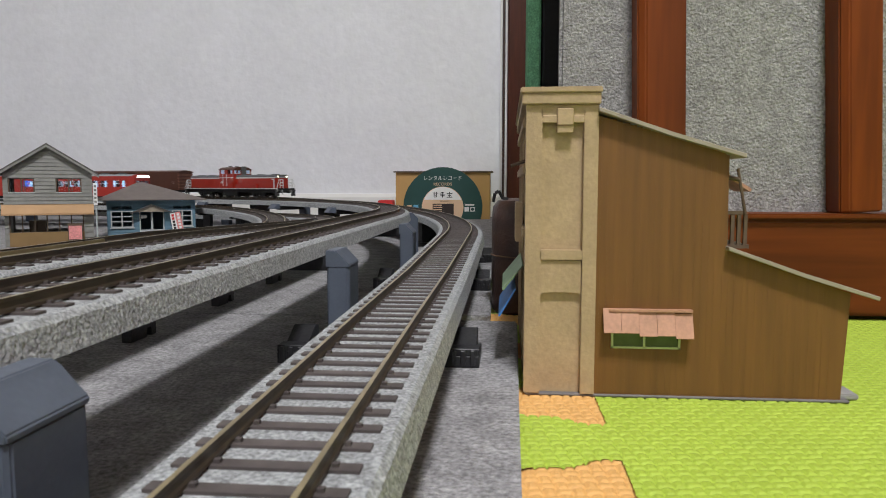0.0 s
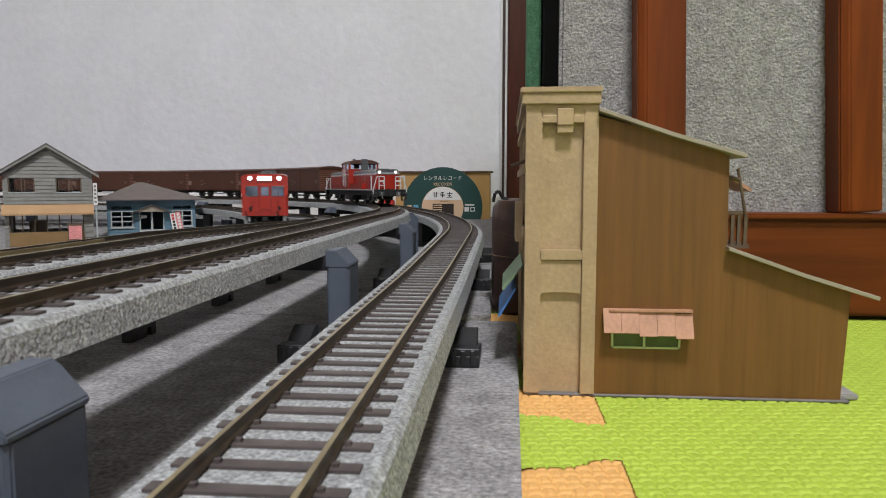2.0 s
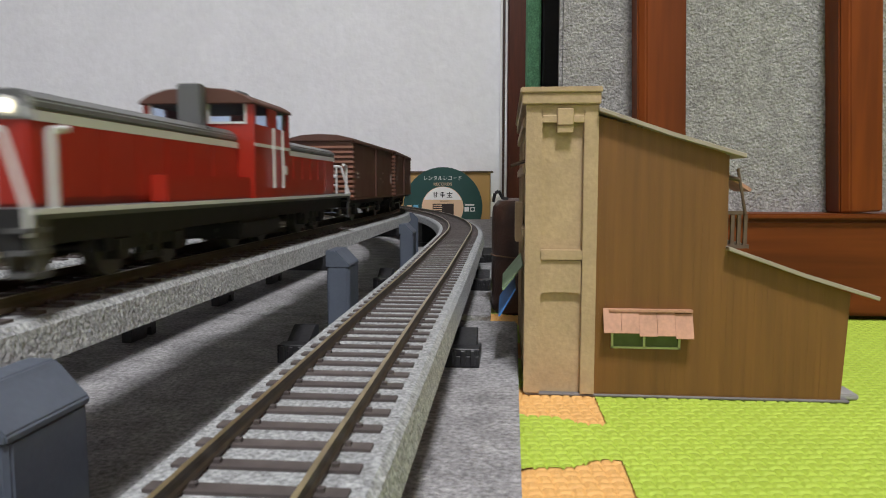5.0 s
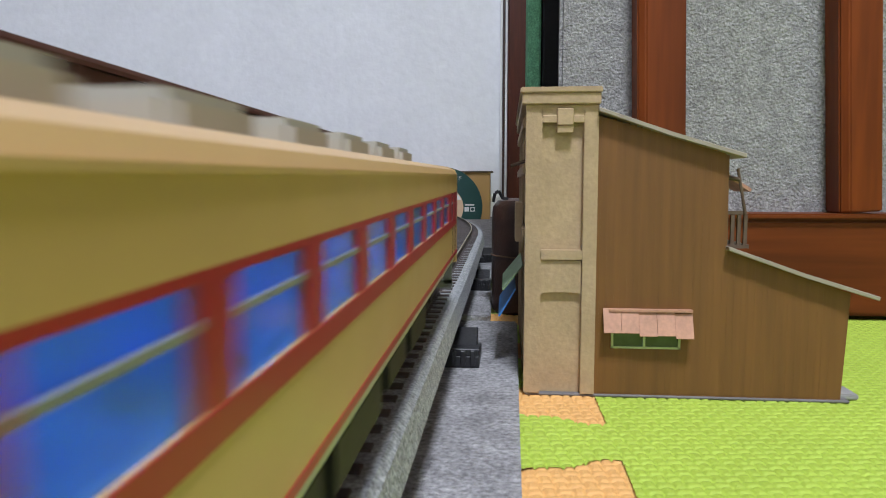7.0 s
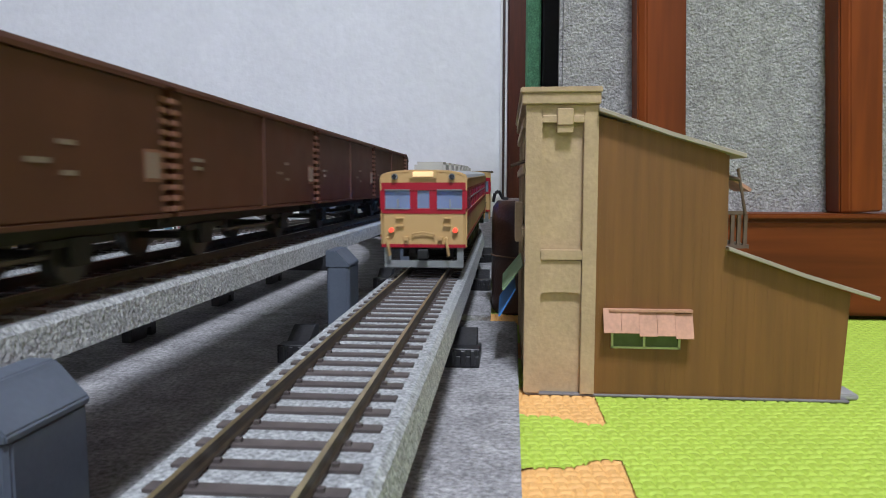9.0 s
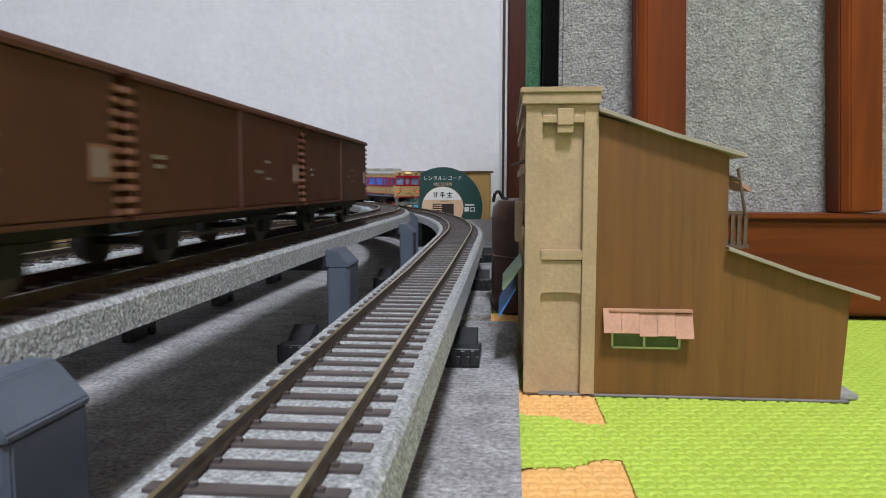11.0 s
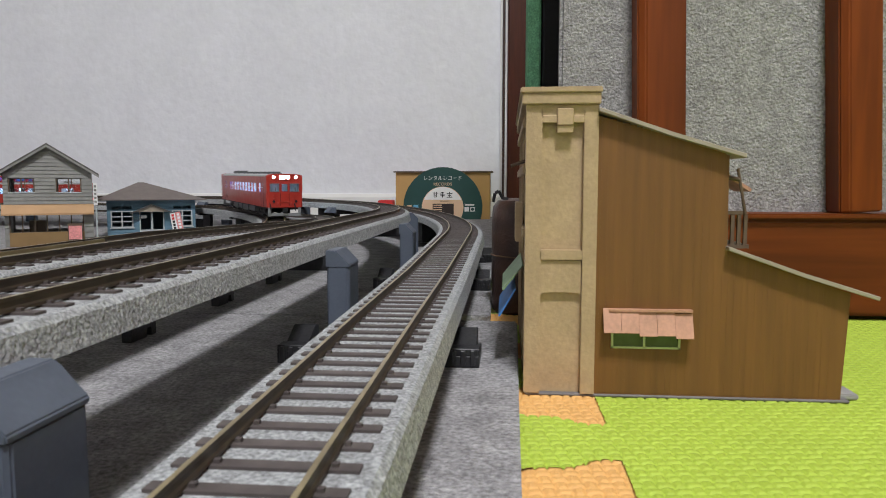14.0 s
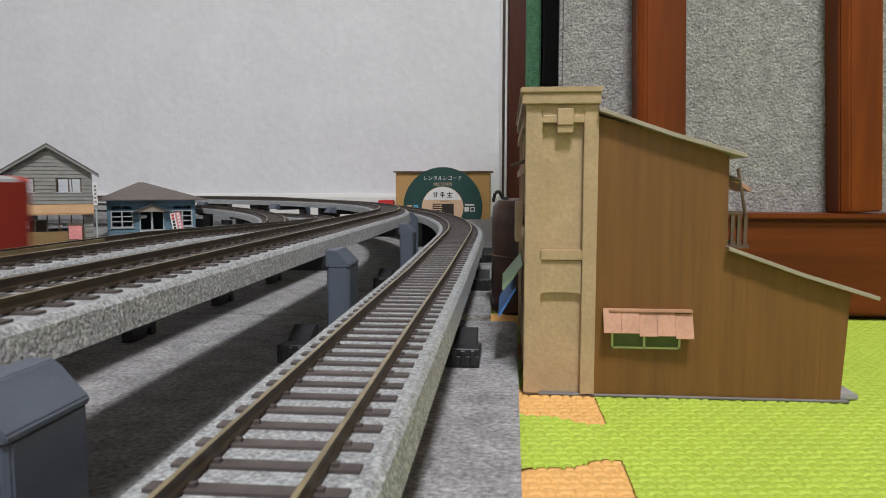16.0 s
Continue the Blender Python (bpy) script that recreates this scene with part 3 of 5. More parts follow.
def record_shop():
    s = thing("record_shop", "ochre card record shop with a dark green record-shaped front", "model shop")
    y, xc = 1.334, -0.1215
    part("wall", one_box(-0.213, -0.032, y, y + 0.075, 0.0, 0.0895), M_STORE, s, "ochre card wall")
    part("roof", one_box(-0.2165, -0.0265, y - 0.006, y + 0.080, 0.0895, 0.0920), M_ROOF_DARK, s, "dark thin roof edge")
    disc = part("record_disc", prism(bmesh.new(), half_disc(0.0760, 0.0235, xc), "y", y - 0.0062, y - 0.0010), M_STORE_GREEN, s, "dark green half record")
    part("record_label", prism(bmesh.new(), half_disc(0.0400, 0.0225, xc), "y", y - 0.0075, y - 0.0063), M_STORE_CREAM, s, "peach record label with doorway")
    part("label_top", prism(bmesh.new(), half_disc(0.0385, 0.0232, xc, 0.0372), "y", y - 0.0081, y - 0.0076), M_WHITE, s)
    part("doorway", one_box(xc - 0.0190, xc + 0.0215, y - 0.0090, y - 0.0076, 0.0, 0.0298), M_SHOP_DARK, s, "dark open doorway with blinds")
    for i in range(6):
        part("blind", one_box(xc - 0.0172, xc - 0.001, y - 0.0098, y - 0.0091, 0.0050 + i * 0.0042, 0.0068 + i * 0.0042), M_STORE_CREAM, s)
    part("door_post", one_box(xc + 0.0004, xc + 0.0020, y - 0.0102, y - 0.0091, 0.0, 0.0298), M_SHOP_DARK, s)
    up = pose(xc, y - 0.0066, 0.0780, 90, 0, 0)
    lettering("sign_text", "レンタルレコード", 0.0094, M_WHITE, s, up)
    lettering("sign_text", "RECORDS", 0.0080, M_STORE_CREAM, s, pose(xc, y - 0.0066, 0.0668, 90, 0, 0))
    for k in range(3):  # plain strokes for the shop's own name
        x = xc - 0.0135 + k * 0.0135
        bm = bmesh.new()
        ya, yb = y - 0.0088, y - 0.0082
        for dz, wd in (((-0.0045, 0.3), (-0.001, 0.5), (0.0030, 0.9)), ((-0.0020, 0.8), (0.0010, 1.0), (0.0040, 0.6)), ((-0.0048, 1.0), (-0.0018, 0.6), (0.0022, 1.0)))[k]:
            box(bm, x - 0.0052 * wd, x + 0.0052 * wd, ya, yb, 0.0470 + dz - 0.0006, 0.0470 + dz + 0.0006)
        for dx, z0, z1 in (((-0.0026, -0.005, 0.0052), (0.0018, -0.0045, 0.0052)), ((0.0, -0.0055, 0.0055),), ((0.0, -0.0048, 0.0055), (-0.0046, 0.0010, 0.0030)))[k]:
            box(bm, x + dx - 0.0007, x + dx + 0.0007, ya - 0.0001, yb, 0.0470 + z0, 0.0470 + z1)
        part("sign_stroke", bm, M_INK, s)
    part("small_bar", one_box(xc - 0.005, xc + 0.012, y - 0.0088, y - 0.0082, 0.0345, 0.0352), M_INK, s)
    for x, w, z, hh, mt in ((-0.190, 0.0085, 0.020, 0.007, M_STORE_CREAM), (-0.178, 0.0095, 0.020, 0.0075, M_SKY_BLUE), (-0.0795, 0.0085, 0.0150, 0.0085, M_WHITE), (-0.0685, 0.0085, 0.0150, 0.0085, M_WHITE)):
        part("poster", one_box(x, x + w, y - 0.0072, y - 0.0063, z, z + hh), mt, s)
    part("poster_title", one_box(-0.0790, -0.0610, y - 0.0072, y - 0.0063, 0.0262, 0.0292), M_WHITE, s)
    part("poster_ring", prism(bmesh.new(), [(-0.0642 + 0.003 * math.cos(i * 0.524), 0.0192 + 0.003 * math.sin(i * 0.524)) for i in range(12)], "y", y - 0.0078, y - 0.0073), M_STORE_GREEN, s)


record_shop()
M_RED_CARD = mat("red_card", (0.62, 0.03, 0.03), 0.45, scale=60, amount=0.05)
bm = bmesh.new()
prism(bm, [(-0.240, 0.0), (-0.2075, 0.0), (-0.2095, 0.0375), (-0.2360, 0.0375)], "y", 1.27, 1.30)
solid("red_card_box", soft(bm, 0.001, 2), M_RED_CARD, "small plain red card box before the wall", "box")

# ---- houses inside the loop ----
M_GREY_SIDING = mat("grey_siding", (0.235, 0.235, 0.215), 0.7, scale=120, amount=0.10, fine=0.06, per_object=0.06)
M_GREY_ROOF = mat("dark_grey_roof", (0.085, 0.08, 0.075), 0.65, scale=120, amount=0.12)
M_TAN = mat("tan_card", (0.46, 0.28, 0.14), 0.6, scale=80, amount=0.08)
M_DARK_TAN = mat("brown_panel", (0.24, 0.15, 0.06), 0.6, scale=80, amount=0.10)
M_BROWN_FRAME = mat("brown_frame", (0.10, 0.07, 0.045), 0.55, scale=80, amount=0.1)
M_BLUE_WALL = mat("slate_blue_wall", (0.105, 0.20, 0.265), 0.65, scale=120, amount=0.08, fine=0.05)
M_BROWN_ROOF = mat("taupe_roof", (0.16, 0.135, 0.125), 0.7, scale=120, amount=0.10, fine=0.08)
M_PALE_FRAME = mat("pale_grey_frame", (0.42, 0.46, 0.46), 0.55, scale=80, amount=0.06)
M_PINK = mat("pink_notice", (0.72, 0.28, 0.27), 0.5, scale=60, amount=0.06, fine=0.25, fine_scale=700)
M_GLASS = glass("model_window_glass", (0.85, 0.9, 0.9))


def grey_house():
    """Gabled two-storey house: open windows right through it, boarded front."""
    h = thing("grey_house", "grey clapboard two-storey model shop house with tan canopy", "model house", at=pose(-0.4844, 0.700, 0, 0, 0, 32))
    y, y1, xl, xr, xp = 0.0, 0.070, -0.0415, 0.0415, 0.0
    eave, peak = 0.0795, 0.1070
    def wall_at(ya, name):
        for a in ((xl, xr, 0.042, 0.0568), (xl, xl + 0.0046, 0.0568, 0.0716), (xl + 0.0288, xl + 0.0482, 0.0568, 0.0716), (xl + 0.0727, xr, 0.0568, 0.0716),
                  (xl, xl + 0.004, 0.0, 0.042), (xl + 0.0735, xr, 0.0, 0.042), (xl + 0.004, xl + 0.0735, 0.0, 0.0150)):
            part(name, one_box(a[0], a[1], ya, ya + 0.002, a[2], a[3]), M_GREY_SIDING, h)
        bm = bmesh.new()
        prism(bm, [(xl, 0.0716), (xr, 0.0716), (xr, eave - 0.001), (xp, peak - 0.001), (xl, eave - 0.001)], "y", ya, ya + 0.002)
        part("gable", bm, M_GREY_SIDING, h)
    wall_at(y, "wall")
    wall_at(y1 - 0.002, "wall")
    for x in (xl, xr - 0.002):
        part("side_wall", one_box(x, x + 0.002, y + 0.002, y1 - 0.002, 0.0, 0.0785), M_GREY_SIDING, h)
    # clapboards, each lapping over the one below
    z = 0.0445
    while z < peak - 0.0065:
        zt = z + 0.0050
        half_l = xl if zt < eave else xp - (peak - zt) * (xp - xl) / (peak - eave)
        half_r = xr if zt < eave else xp + (peak - zt) * (xr - xp) / (peak - eave)
        spans = [(half_l, half_r)]
        if 0.0534 < z < 0.0714:
            spans = [(xl, xl + 0.0046), (xl + 0.0288, xl + 0.0482), (xl + 0.0727, xr)]
        for a, b in spans:
            bm = bmesh.new()
            prism(bm, [(y, z), (y - 0.0009, z), (y - 0.0002, z + 0.0038), (y, z + 0.0038)], "x", a, b)
            part("clapboard", bm, M_GREY_SIDING, h)
        z += 0.0040
    for z in np.arange(0.002, 0.038, 0.006):
        for a, b in ((xl, xl + 0.004), (xl + 0.0735, xr)):
            bm = bmesh.new()
            prism(bm, [(y, z), (y - 0.0009, z), (y - 0.0002, z + 0.0058), (y, z + 0.0058)], "x", a, b)
            part("clapboard", bm, M_GREY_SIDING, h)
    for sgn, xe in ((-1, xl - 0.0068), (1, xr + 0.0068)):
        bm = bmesh.new()
        prism(bm, [(xp, peak), (xp, peak + 0.0018), (xe, 0.0768), (xe, 0.0750)], "y", y - 0.006, y1 + 0.006)
        part("roof_slope", bm, M_GREY_ROOF, h, "dark grey roof slope")
        bm = bmesh.new()
        prism(bm, [(xp, peak - 0.0024), (xp, peak), (xe, 0.0750), (xe, 0.0726)], "y", y - 0.0064, y - 0.0044)
        part("bargeboard", bm, M_GREY_SIDING, h)
    for x0, x1 in ((xl + 0.0046, xl + 0.0288), (xl + 0.0482, xl + 0.0727)):
        w = thing("window", "", "")
        w.parent = h
        mid = (x0 + x1) / 2
        for a in ((x0, x0 + 0.0014), (x1 - 0.0014, x1), (mid - 0.0007, mid + 0.0007), (mid + 0.0026, mid + 0.0034)):
            part("bar", one_box(a[0], a[1], y + 0.0004, y + 0.0026, 0.0568, 0.0716), M_BROWN_FRAME, w)
        part("bar", one_box(x0, x1, y - 0.0008, y + 0.0026, 0.0562, 0.0572), M_PALE_FRAME, w)
        part("pane", one_box(x0, x1, y + 0.0012, y + 0.0015, 0.0572, 0.0714), M_GLASS, w)
    canopy = bmesh.new()
    prism(canopy, [(y, 0.0445), (y - 0.009, 0.0350), (y - 0.009, 0.0332), (y, 0.0425)], "x", xl - 0.002, xr + 0.0005)
    part("canopy", canopy, M_TAN, h, "tan sloping canopy over the shop front")
    part("shop_floor", one_box(xl + 0.002, xr - 0.002, y + 0.002, y1 - 0.002, 0.0, 0.0030), M_BROWN_FRAME, h)
    part("panel", one_box(xl + 0.004, xl + 0.0735, y - 0.0012, y, 0.0, 0.0150), M_DARK_TAN, h, "brown panel below the shop windows")
    for i in range(7):
        x = xl + 0.004 + i * 0.01138
        part("mullion", one_box(x, x + 0.0012, y, y + 0.002, 0.0150, 0.0420), M_BROWN_FRAME, h)
    part("counter", one_box(xl + 0.020, xl + 0.036, y + 0.03, y + 0.045, 0.0030, 0.026), M_BROWN_FRAME, h)
    part("notice_board", one_box(xl + 0.0580, xl + 0.0720, y - 0.0115, y - 0.0095, 0.0, 0.0240), M_BROWN_FRAME, h, "dark framed notice board")
    part("notice", one_box(xl + 0.0588, xl + 0.0712, y - 0.0122, y - 0.0116, 0.0070, 0.0215), M_PINK, h, "pink printed notice")
    part("shop_sign", one_box(xr + 0.0006, xr + 0.0046, y - 0.002, y - 0.0005, 0.0430, 0.0670), M_WHITE, h, "narrow white vertical sign")
    for i in range(5):
        part("sign_stroke", one_box(xr + 0.0014, xr + 0.0037, y - 0.0025, y - 0.0021, 0.0455 + i * 0.0042, 0.0479 + i * 0.0042), M_GREY_SIDING, h)
    part("downpipe", rod(bmesh.new(), (xr + 0.0030, y - 0.001, 0.004), (xr + 0.0030, y - 0.001, 0.040), 0.0009), M_PALE_FRAME, h)


grey_house()


def blue_house():
    h = thing("blue_house", "slate blue single-storey model house with hipped taupe roof", "model house", at=pose(-0.4467, 0.820, 0, 0, 0, 30))
    y, y1, xl, xr = 0.0, 0.080, -0.0395, 0.0617
    for a in ((xl, xl + 0.0040, 0.0, 0.0470), (xl + 0.0290, xl + 0.0360, 0.0, 0.0470), (xr - 0.0370, xr - 0.0275, 0.0, 0.0470), (xr - 0.0036, xr, 0.0, 0.0470),
              (xl + 0.0040, xl + 0.0290, 0.0, 0.0132), (xl + 0.0040, xl + 0.0290, 0.0335, 0.0352), (xl + 0.0040, xl + 0.0290, 0.0390, 0.0470),
              (xr - 0.0275, xr - 0.0036, 0.0, 0.0132), (xr - 0.0275, xr - 0.0036, 0.0335, 0.0352), (xr - 0.0275, xr - 0.0036, 0.0390, 0.0470),
              (xl + 0.0360, xr - 0.0370, 0.0322, 0.0470)):
        part("wall", one_box(a[0], a[1], y, y + 0.002, a[2], a[3]), M_BLUE_WALL, h)
    for x in (xl, xr - 0.002):
        part("side_wall", one_box(x, x + 0.002, y + 0.002, y1, 0.0, 0.0470), M_BLUE_WALL, h)
    part("back_wall", one_box(xl, xr, y1, y1 + 0.002, 0.0, 0.0470), M_BLUE_WALL, h)
    for z in np.arange(0.001, 0.012, 0.0032):
        for a, b in ((xl, xl + 0.0360), (xr - 0.0370, xr)):
            bm = bmesh.new()
            prism(bm, [(y, z), (y - 0.0007, z), (y - 0.0001, z + 0.003), (y, z + 0.003)], "x", a, b)
            part("clapboard", bm, M_BLUE_WALL, h)
    part("house_floor", one_box(xl, xr, y + 0.002, y1, 0.0, 0.002), M_BROWN_FRAME, h)
    bm = bmesh.new()
    e = [bm.verts.new(p) for p in ((xl - 0.0110, y - 0.010, 0.0462), (xr + 0.0130, y - 0.010, 0.0462), (xr + 0.0130, y1 + 0.012, 0.0462), (xl - 0.0110, y1 + 0.012, 0.0462))]
    f = [bm.verts.new((v.co.x, v.co.y, v.co.z + 0.0012)) for v in e]
    r = [bm.verts.new((-0.0030, 0.040, 0.0684)), bm.verts.new((0.0040, 0.040, 0.0684))]
    for q in ((f[0], f[1], r[1], r[0]), (f[1], f[2], r[1]), (f[2], f[3], r[0], r[1]), (f[3], f[0], r[0]), tuple(e)):
        bm.faces.new(q)
    for i in range(4):
        bm.faces.new((e[i], e[(i + 1) % 4], f[(i + 1) % 4], f[i]))
    part("roof", bm, M_BROWN_ROOF, h, "taupe hipped roof")
    for x0, x1 in ((xl + 0.0040, xl + 0.0290), (xr - 0.0275, xr - 0.0036)):
        w = thing("window", "", "")
        w.parent = h
        mid = (x0 + x1) / 2
        for a, b in ((x0, x0 + 0.0014), (mid - 0.0008, mid + 0.0008), (x1 - 0.0014, x1)):
            part("bar", one_box(a, b, y - 0.0008, y + 0.0016, 0.0132, 0.0335), M_PALE_FRAME, w)
            part("bar", one_box(a, b, y - 0.0008, y + 0.0016, 0.0352, 0.0390), M_BLUE_WALL, w)
        for z in (0.0132, 0.0198, 0.0258, 0.0322):
            part("bar", one_box(x0, x1, y - 0.0006, y + 0.0014, z, z + 0.0011), M_PALE_FRAME, w)
        part("pane", one_box(x0, x1, y + 0.0006, y + 0.0009, 0.0132, 0.0390), M_GLASS, w)
        part("sill", one_box(x0 - 0.001, x1 + 0.001, y - 0.0020, y, 0.0120, 0.0132), M_PALE_FRAME, w)
    xa, xb = xl + 0.0360, xr - 0.0370
    for a, b in ((xa, xa + 0.0012), ((xa + xb) / 2 - 0.0012, (xa + xb) / 2 + 0.0012), (xb - 0.0012, xb)):
        part("door_post", one_box(a, b, y - 0.0008, y + 0.0012, 0.0, 0.0322), M_PALE_FRAME, h)
    part("door_sill", one_box(xa, xb, y - 0.001, y + 0.001, 0.0, 0.0100), M_PALE_FRAME, h)
    part("notice", one_box(xa + 0.002, xa + 0.008, y - 0.0006, y - 0.0001, 0.024, 0.0275), M_WHITE, h)
    pk = (xa + xb) / 2
    bm = bmesh.new()
    prism(bm, [(xa - 0.004, 0.0322), (xb + 0.004, 0.0322), (pk, 0.0400)], "y", y - 0.009, y - 0.001)
    part("porch_gable", bm, M_HOUSE_ROOF, h, "pale porch gable")
    for xe in (xa - 0.010, xb + 0.010):
        bm = bmesh.new()
        prism(bm, [(pk, 0.0402), (pk, 0.0414), (xe, 0.0312), (xe, 0.0298)], "y", y - 0.011, y)
        part("porch_roof", bm, M_GREY_ROOF, h)
    m = pose(xr - 0.0265, y - 0.012, 0.0, 0, -9, 0)
    part("banner", one_box(0.0, 0.0060, 0.0, 0.0008, 0.006, 0.0300, m=m), M_WHITE, h, "white leaning banner with red marks")
    part("banner", one_box(0.0062, 0.0125, 0.0, 0.0008, 0.006, 0.0305, m=m), M_PINK, h, "red and white leaning banner")
    for i in range(5):
        part("banner_stroke", one_box(0.0016, 0.0044, -0.0005, 0.0, 0.010 + i * 0.004, 0.0128 + i * 0.004, m=m), M_RED_CARD if i > 2 else M_INK, h)
        part("banner_stroke", one_box(0.0080, 0.0108, -0.0005, 0.0, 0.010 + i * 0.004, 0.0128 + i * 0.004, m=m), M_WHITE, h)
    part("banner_foot", one_box(0.0, 0.012, 0.0, 0.006, 0.0, 0.006, m=pose(xr - 0.0265, y - 0.014, 0)), M_BLACK, h)


blue_house()

# ---- trains; each car's own y runs along the track, its visible end is at -y ----
M_CREAM = mat("cream_paint", (0.53, 0.345, 0.145), 0.40, scale=60, amount=0.05, coat=0.05)
M_STRIPE = mat("red_stripe_paint", (0.33, 0.004, 0.020), 0.42, scale=60, amount=0.06, coat=0.05)
M_VERMILION = mat("vermilion_paint", (0.38, 0.030, 0.019), 0.36, scale=60, amount=0.05, coat=0.1)
M_LOCO_RED = mat("orange_red_paint", (0.33, 0.022, 0.011), 0.32, scale=60, amount=0.06, coat=0.15)
M_ROOF_GREY = mat("roof_grey_paint", (0.33, 0.34, 0.35), 0.5, scale=80, amount=0.08)
M_LOCO_GREY = mat("loco_roof_grey", (0.105, 0.108, 0.11), 0.3, scale=80, amount=0.08)
M_VENT = mat("warm_grey_vent", (0.40, 0.38, 0.33), 0.55, scale=80, amount=0.06)
M_DARK_VENT = mat("dark_grey_vent", (0.10, 0.105, 0.11), 0.55, scale=80, amount=0.08)
M_UNDER = mat("black_underframe", (0.008, 0.008, 0.008), 0.6, scale=200, amount=0.3)
M_PLOUGH = mat("grey_skirt", (0.22, 0.23, 0.23), 0.5, scale=100, amount=0.08)
M_STEP = mat("grimy_step_steel", (0.085, 0.085, 0.085), 0.4, 0.2, scale=100, amount=0.3)
M_HANDRAIL = mat("white_handrail", (0.60, 0.60, 0.60), 0.4, scale=60, amount=0.03)
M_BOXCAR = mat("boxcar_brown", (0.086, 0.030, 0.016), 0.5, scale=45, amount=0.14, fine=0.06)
# lighter brown: light from above painted into the end ribs; also colours the card holder
M_BOXCAR_RIB = mat("boxcar_lit_rib_and_holder", (0.24, 0.11, 0.075), 0.55, scale=45, amount=0.14)
M_BOXCAR_ROOF = mat("boxcar_roof", (0.085, 0.034, 0.022), 0.6, scale=45, amount=0.14)
M_SEAT = mat("blue_seat", (0.24, 0.40, 0.72), 0.6, scale=120, amount=0.15)
M_INTERIOR = mat("pale_interior", (0.55, 0.58, 0.62), 0.6, scale=120, amount=0.1)
M_CABIN_LIGHT = mat("cabin_light_strip", (0.9, 0.95, 1.0), 0.4, emit=(0.70, 0.90, 1.0), emit_strength=30.0)
M_CABIN_DIM = mat("dim_cabin_strip", (0.9, 0.95, 1.0), 0.4, emit=(0.34, 0.60, 1.0), emit_strength=14.0)
M_HEAD = mat("headlight_on", (1, 1, 1), 0.3, emit=(0.86, 0.93, 1.0), emit_strength=14.0)
M_HEAD_WARM = mat("warm_headlight_on", (1, 0.95, 0.8), 0.3, emit=(1.0, 0.88, 0.62), emit_strength=2.6)
M_SIGN_LIT = mat("lit_destination_sign", (1, 0.8, 0.4), 0.4, emit=(1.0, 0.60, 0.25), emit_strength=0.35)
M_TAIL = mat("tail_light_on", (1, 0.1, 0.05), 0.3, emit=(1.0, 0.04, 0.02), emit_strength=1.6)
M_LENS = mat("dark_lens", (0.03, 0.03, 0.035), 0.15, scale=100, amount=0.1)
M_BOGIE_METAL = mat("wheel_steel", (0.10, 0.095, 0.09), 0.4, 0.7, scale=100, amount=0.1)
M_CAR_GLASS = glass("car_window_glass", (0.80, 0.88, 1.0))
M_BLUE_GLASS = glass("bluish_car_film", (0.14, 0.36, 0.90), 0.12)
M_BLUE_GLASS.node_tree.nodes["Principled BSDF"].inputs["Transmission Weight"].default_value = 0.6
M_HAZY_GLASS = glass("hazy_end_window", (0.34, 0.40, 0.55), 0.2)
M_HAZY_GLASS.node_tree.nodes["Principled BSDF"].inputs["Transmission Weight"].default_value = 0.45
M_MARK = mat("white_mark", (0.24, 0.19, 0.16), 0.6, scale=100, amount=0.1)


def wheelset(parent, y, r=0.0055):
    bm = bmesh.new()
    for x in (-0.0087, 0.0087):
        rod(bm, (x - 0.0013, y, r), (x + 0.0013, y, r), r, 20)
        s = 1 if x < 0 else -1
        rod(bm, (x + s * 0.0013, y, r), (x + s * 0.0018, y, r), r + 0.0006, 20)
    rod(bm, (-0.0087, y, r), (0.0087, y, r), 0.001, 8)
    part("wheelset", bm, M_BOGIE_METAL, parent, "steel wheelset")


def bogie(parent, y, half=0.0131):
    b = thing("bogie", "", "")
    b.parent = parent
    bm = bmesh.new()
    for x in (-0.0125, 0.0105):
        box(bm, x, x + 0.0020, y - half - 0.005, y + half + 0.005, 0.0055, 0.0090)
        for yy in (y - half, y + half):
            box(bm, x - 0.0006, x + 0.0026, yy - 0.0025, yy + 0.0025, 0.0036, 0.0078)
        for yy in (y - 0.003, y + 0.003):
            rod(bm, (x + 0.001, yy, 0.0035), (x + 0.001, yy, 0.0085), 0.0016, 8)
        box(bm, x, x + 0.002, y - 0.005, y + 0.005, 0.0024, 0.0040)
    box(bm, -0.0105, 0.0105, y - 0.004, y + 0.004, 0.0050, 0.0115)
    part("side_frame", bm, M_UNDER, b)
    for yy in (y - half, y + half):
        wheelset(b, yy)


def roof_profile(w, z_side, z_top, flat=0.55, n=9):
    pts = []
    for i in range(n + 1):
        a = math.pi * i / n
        x = w * math.copysign(abs(math.cos(a)) ** flat, math.cos(a))
        pts.append((x, z_side + (z_top - z_side) * abs(math.sin(a)) ** 0.75))
    return pts


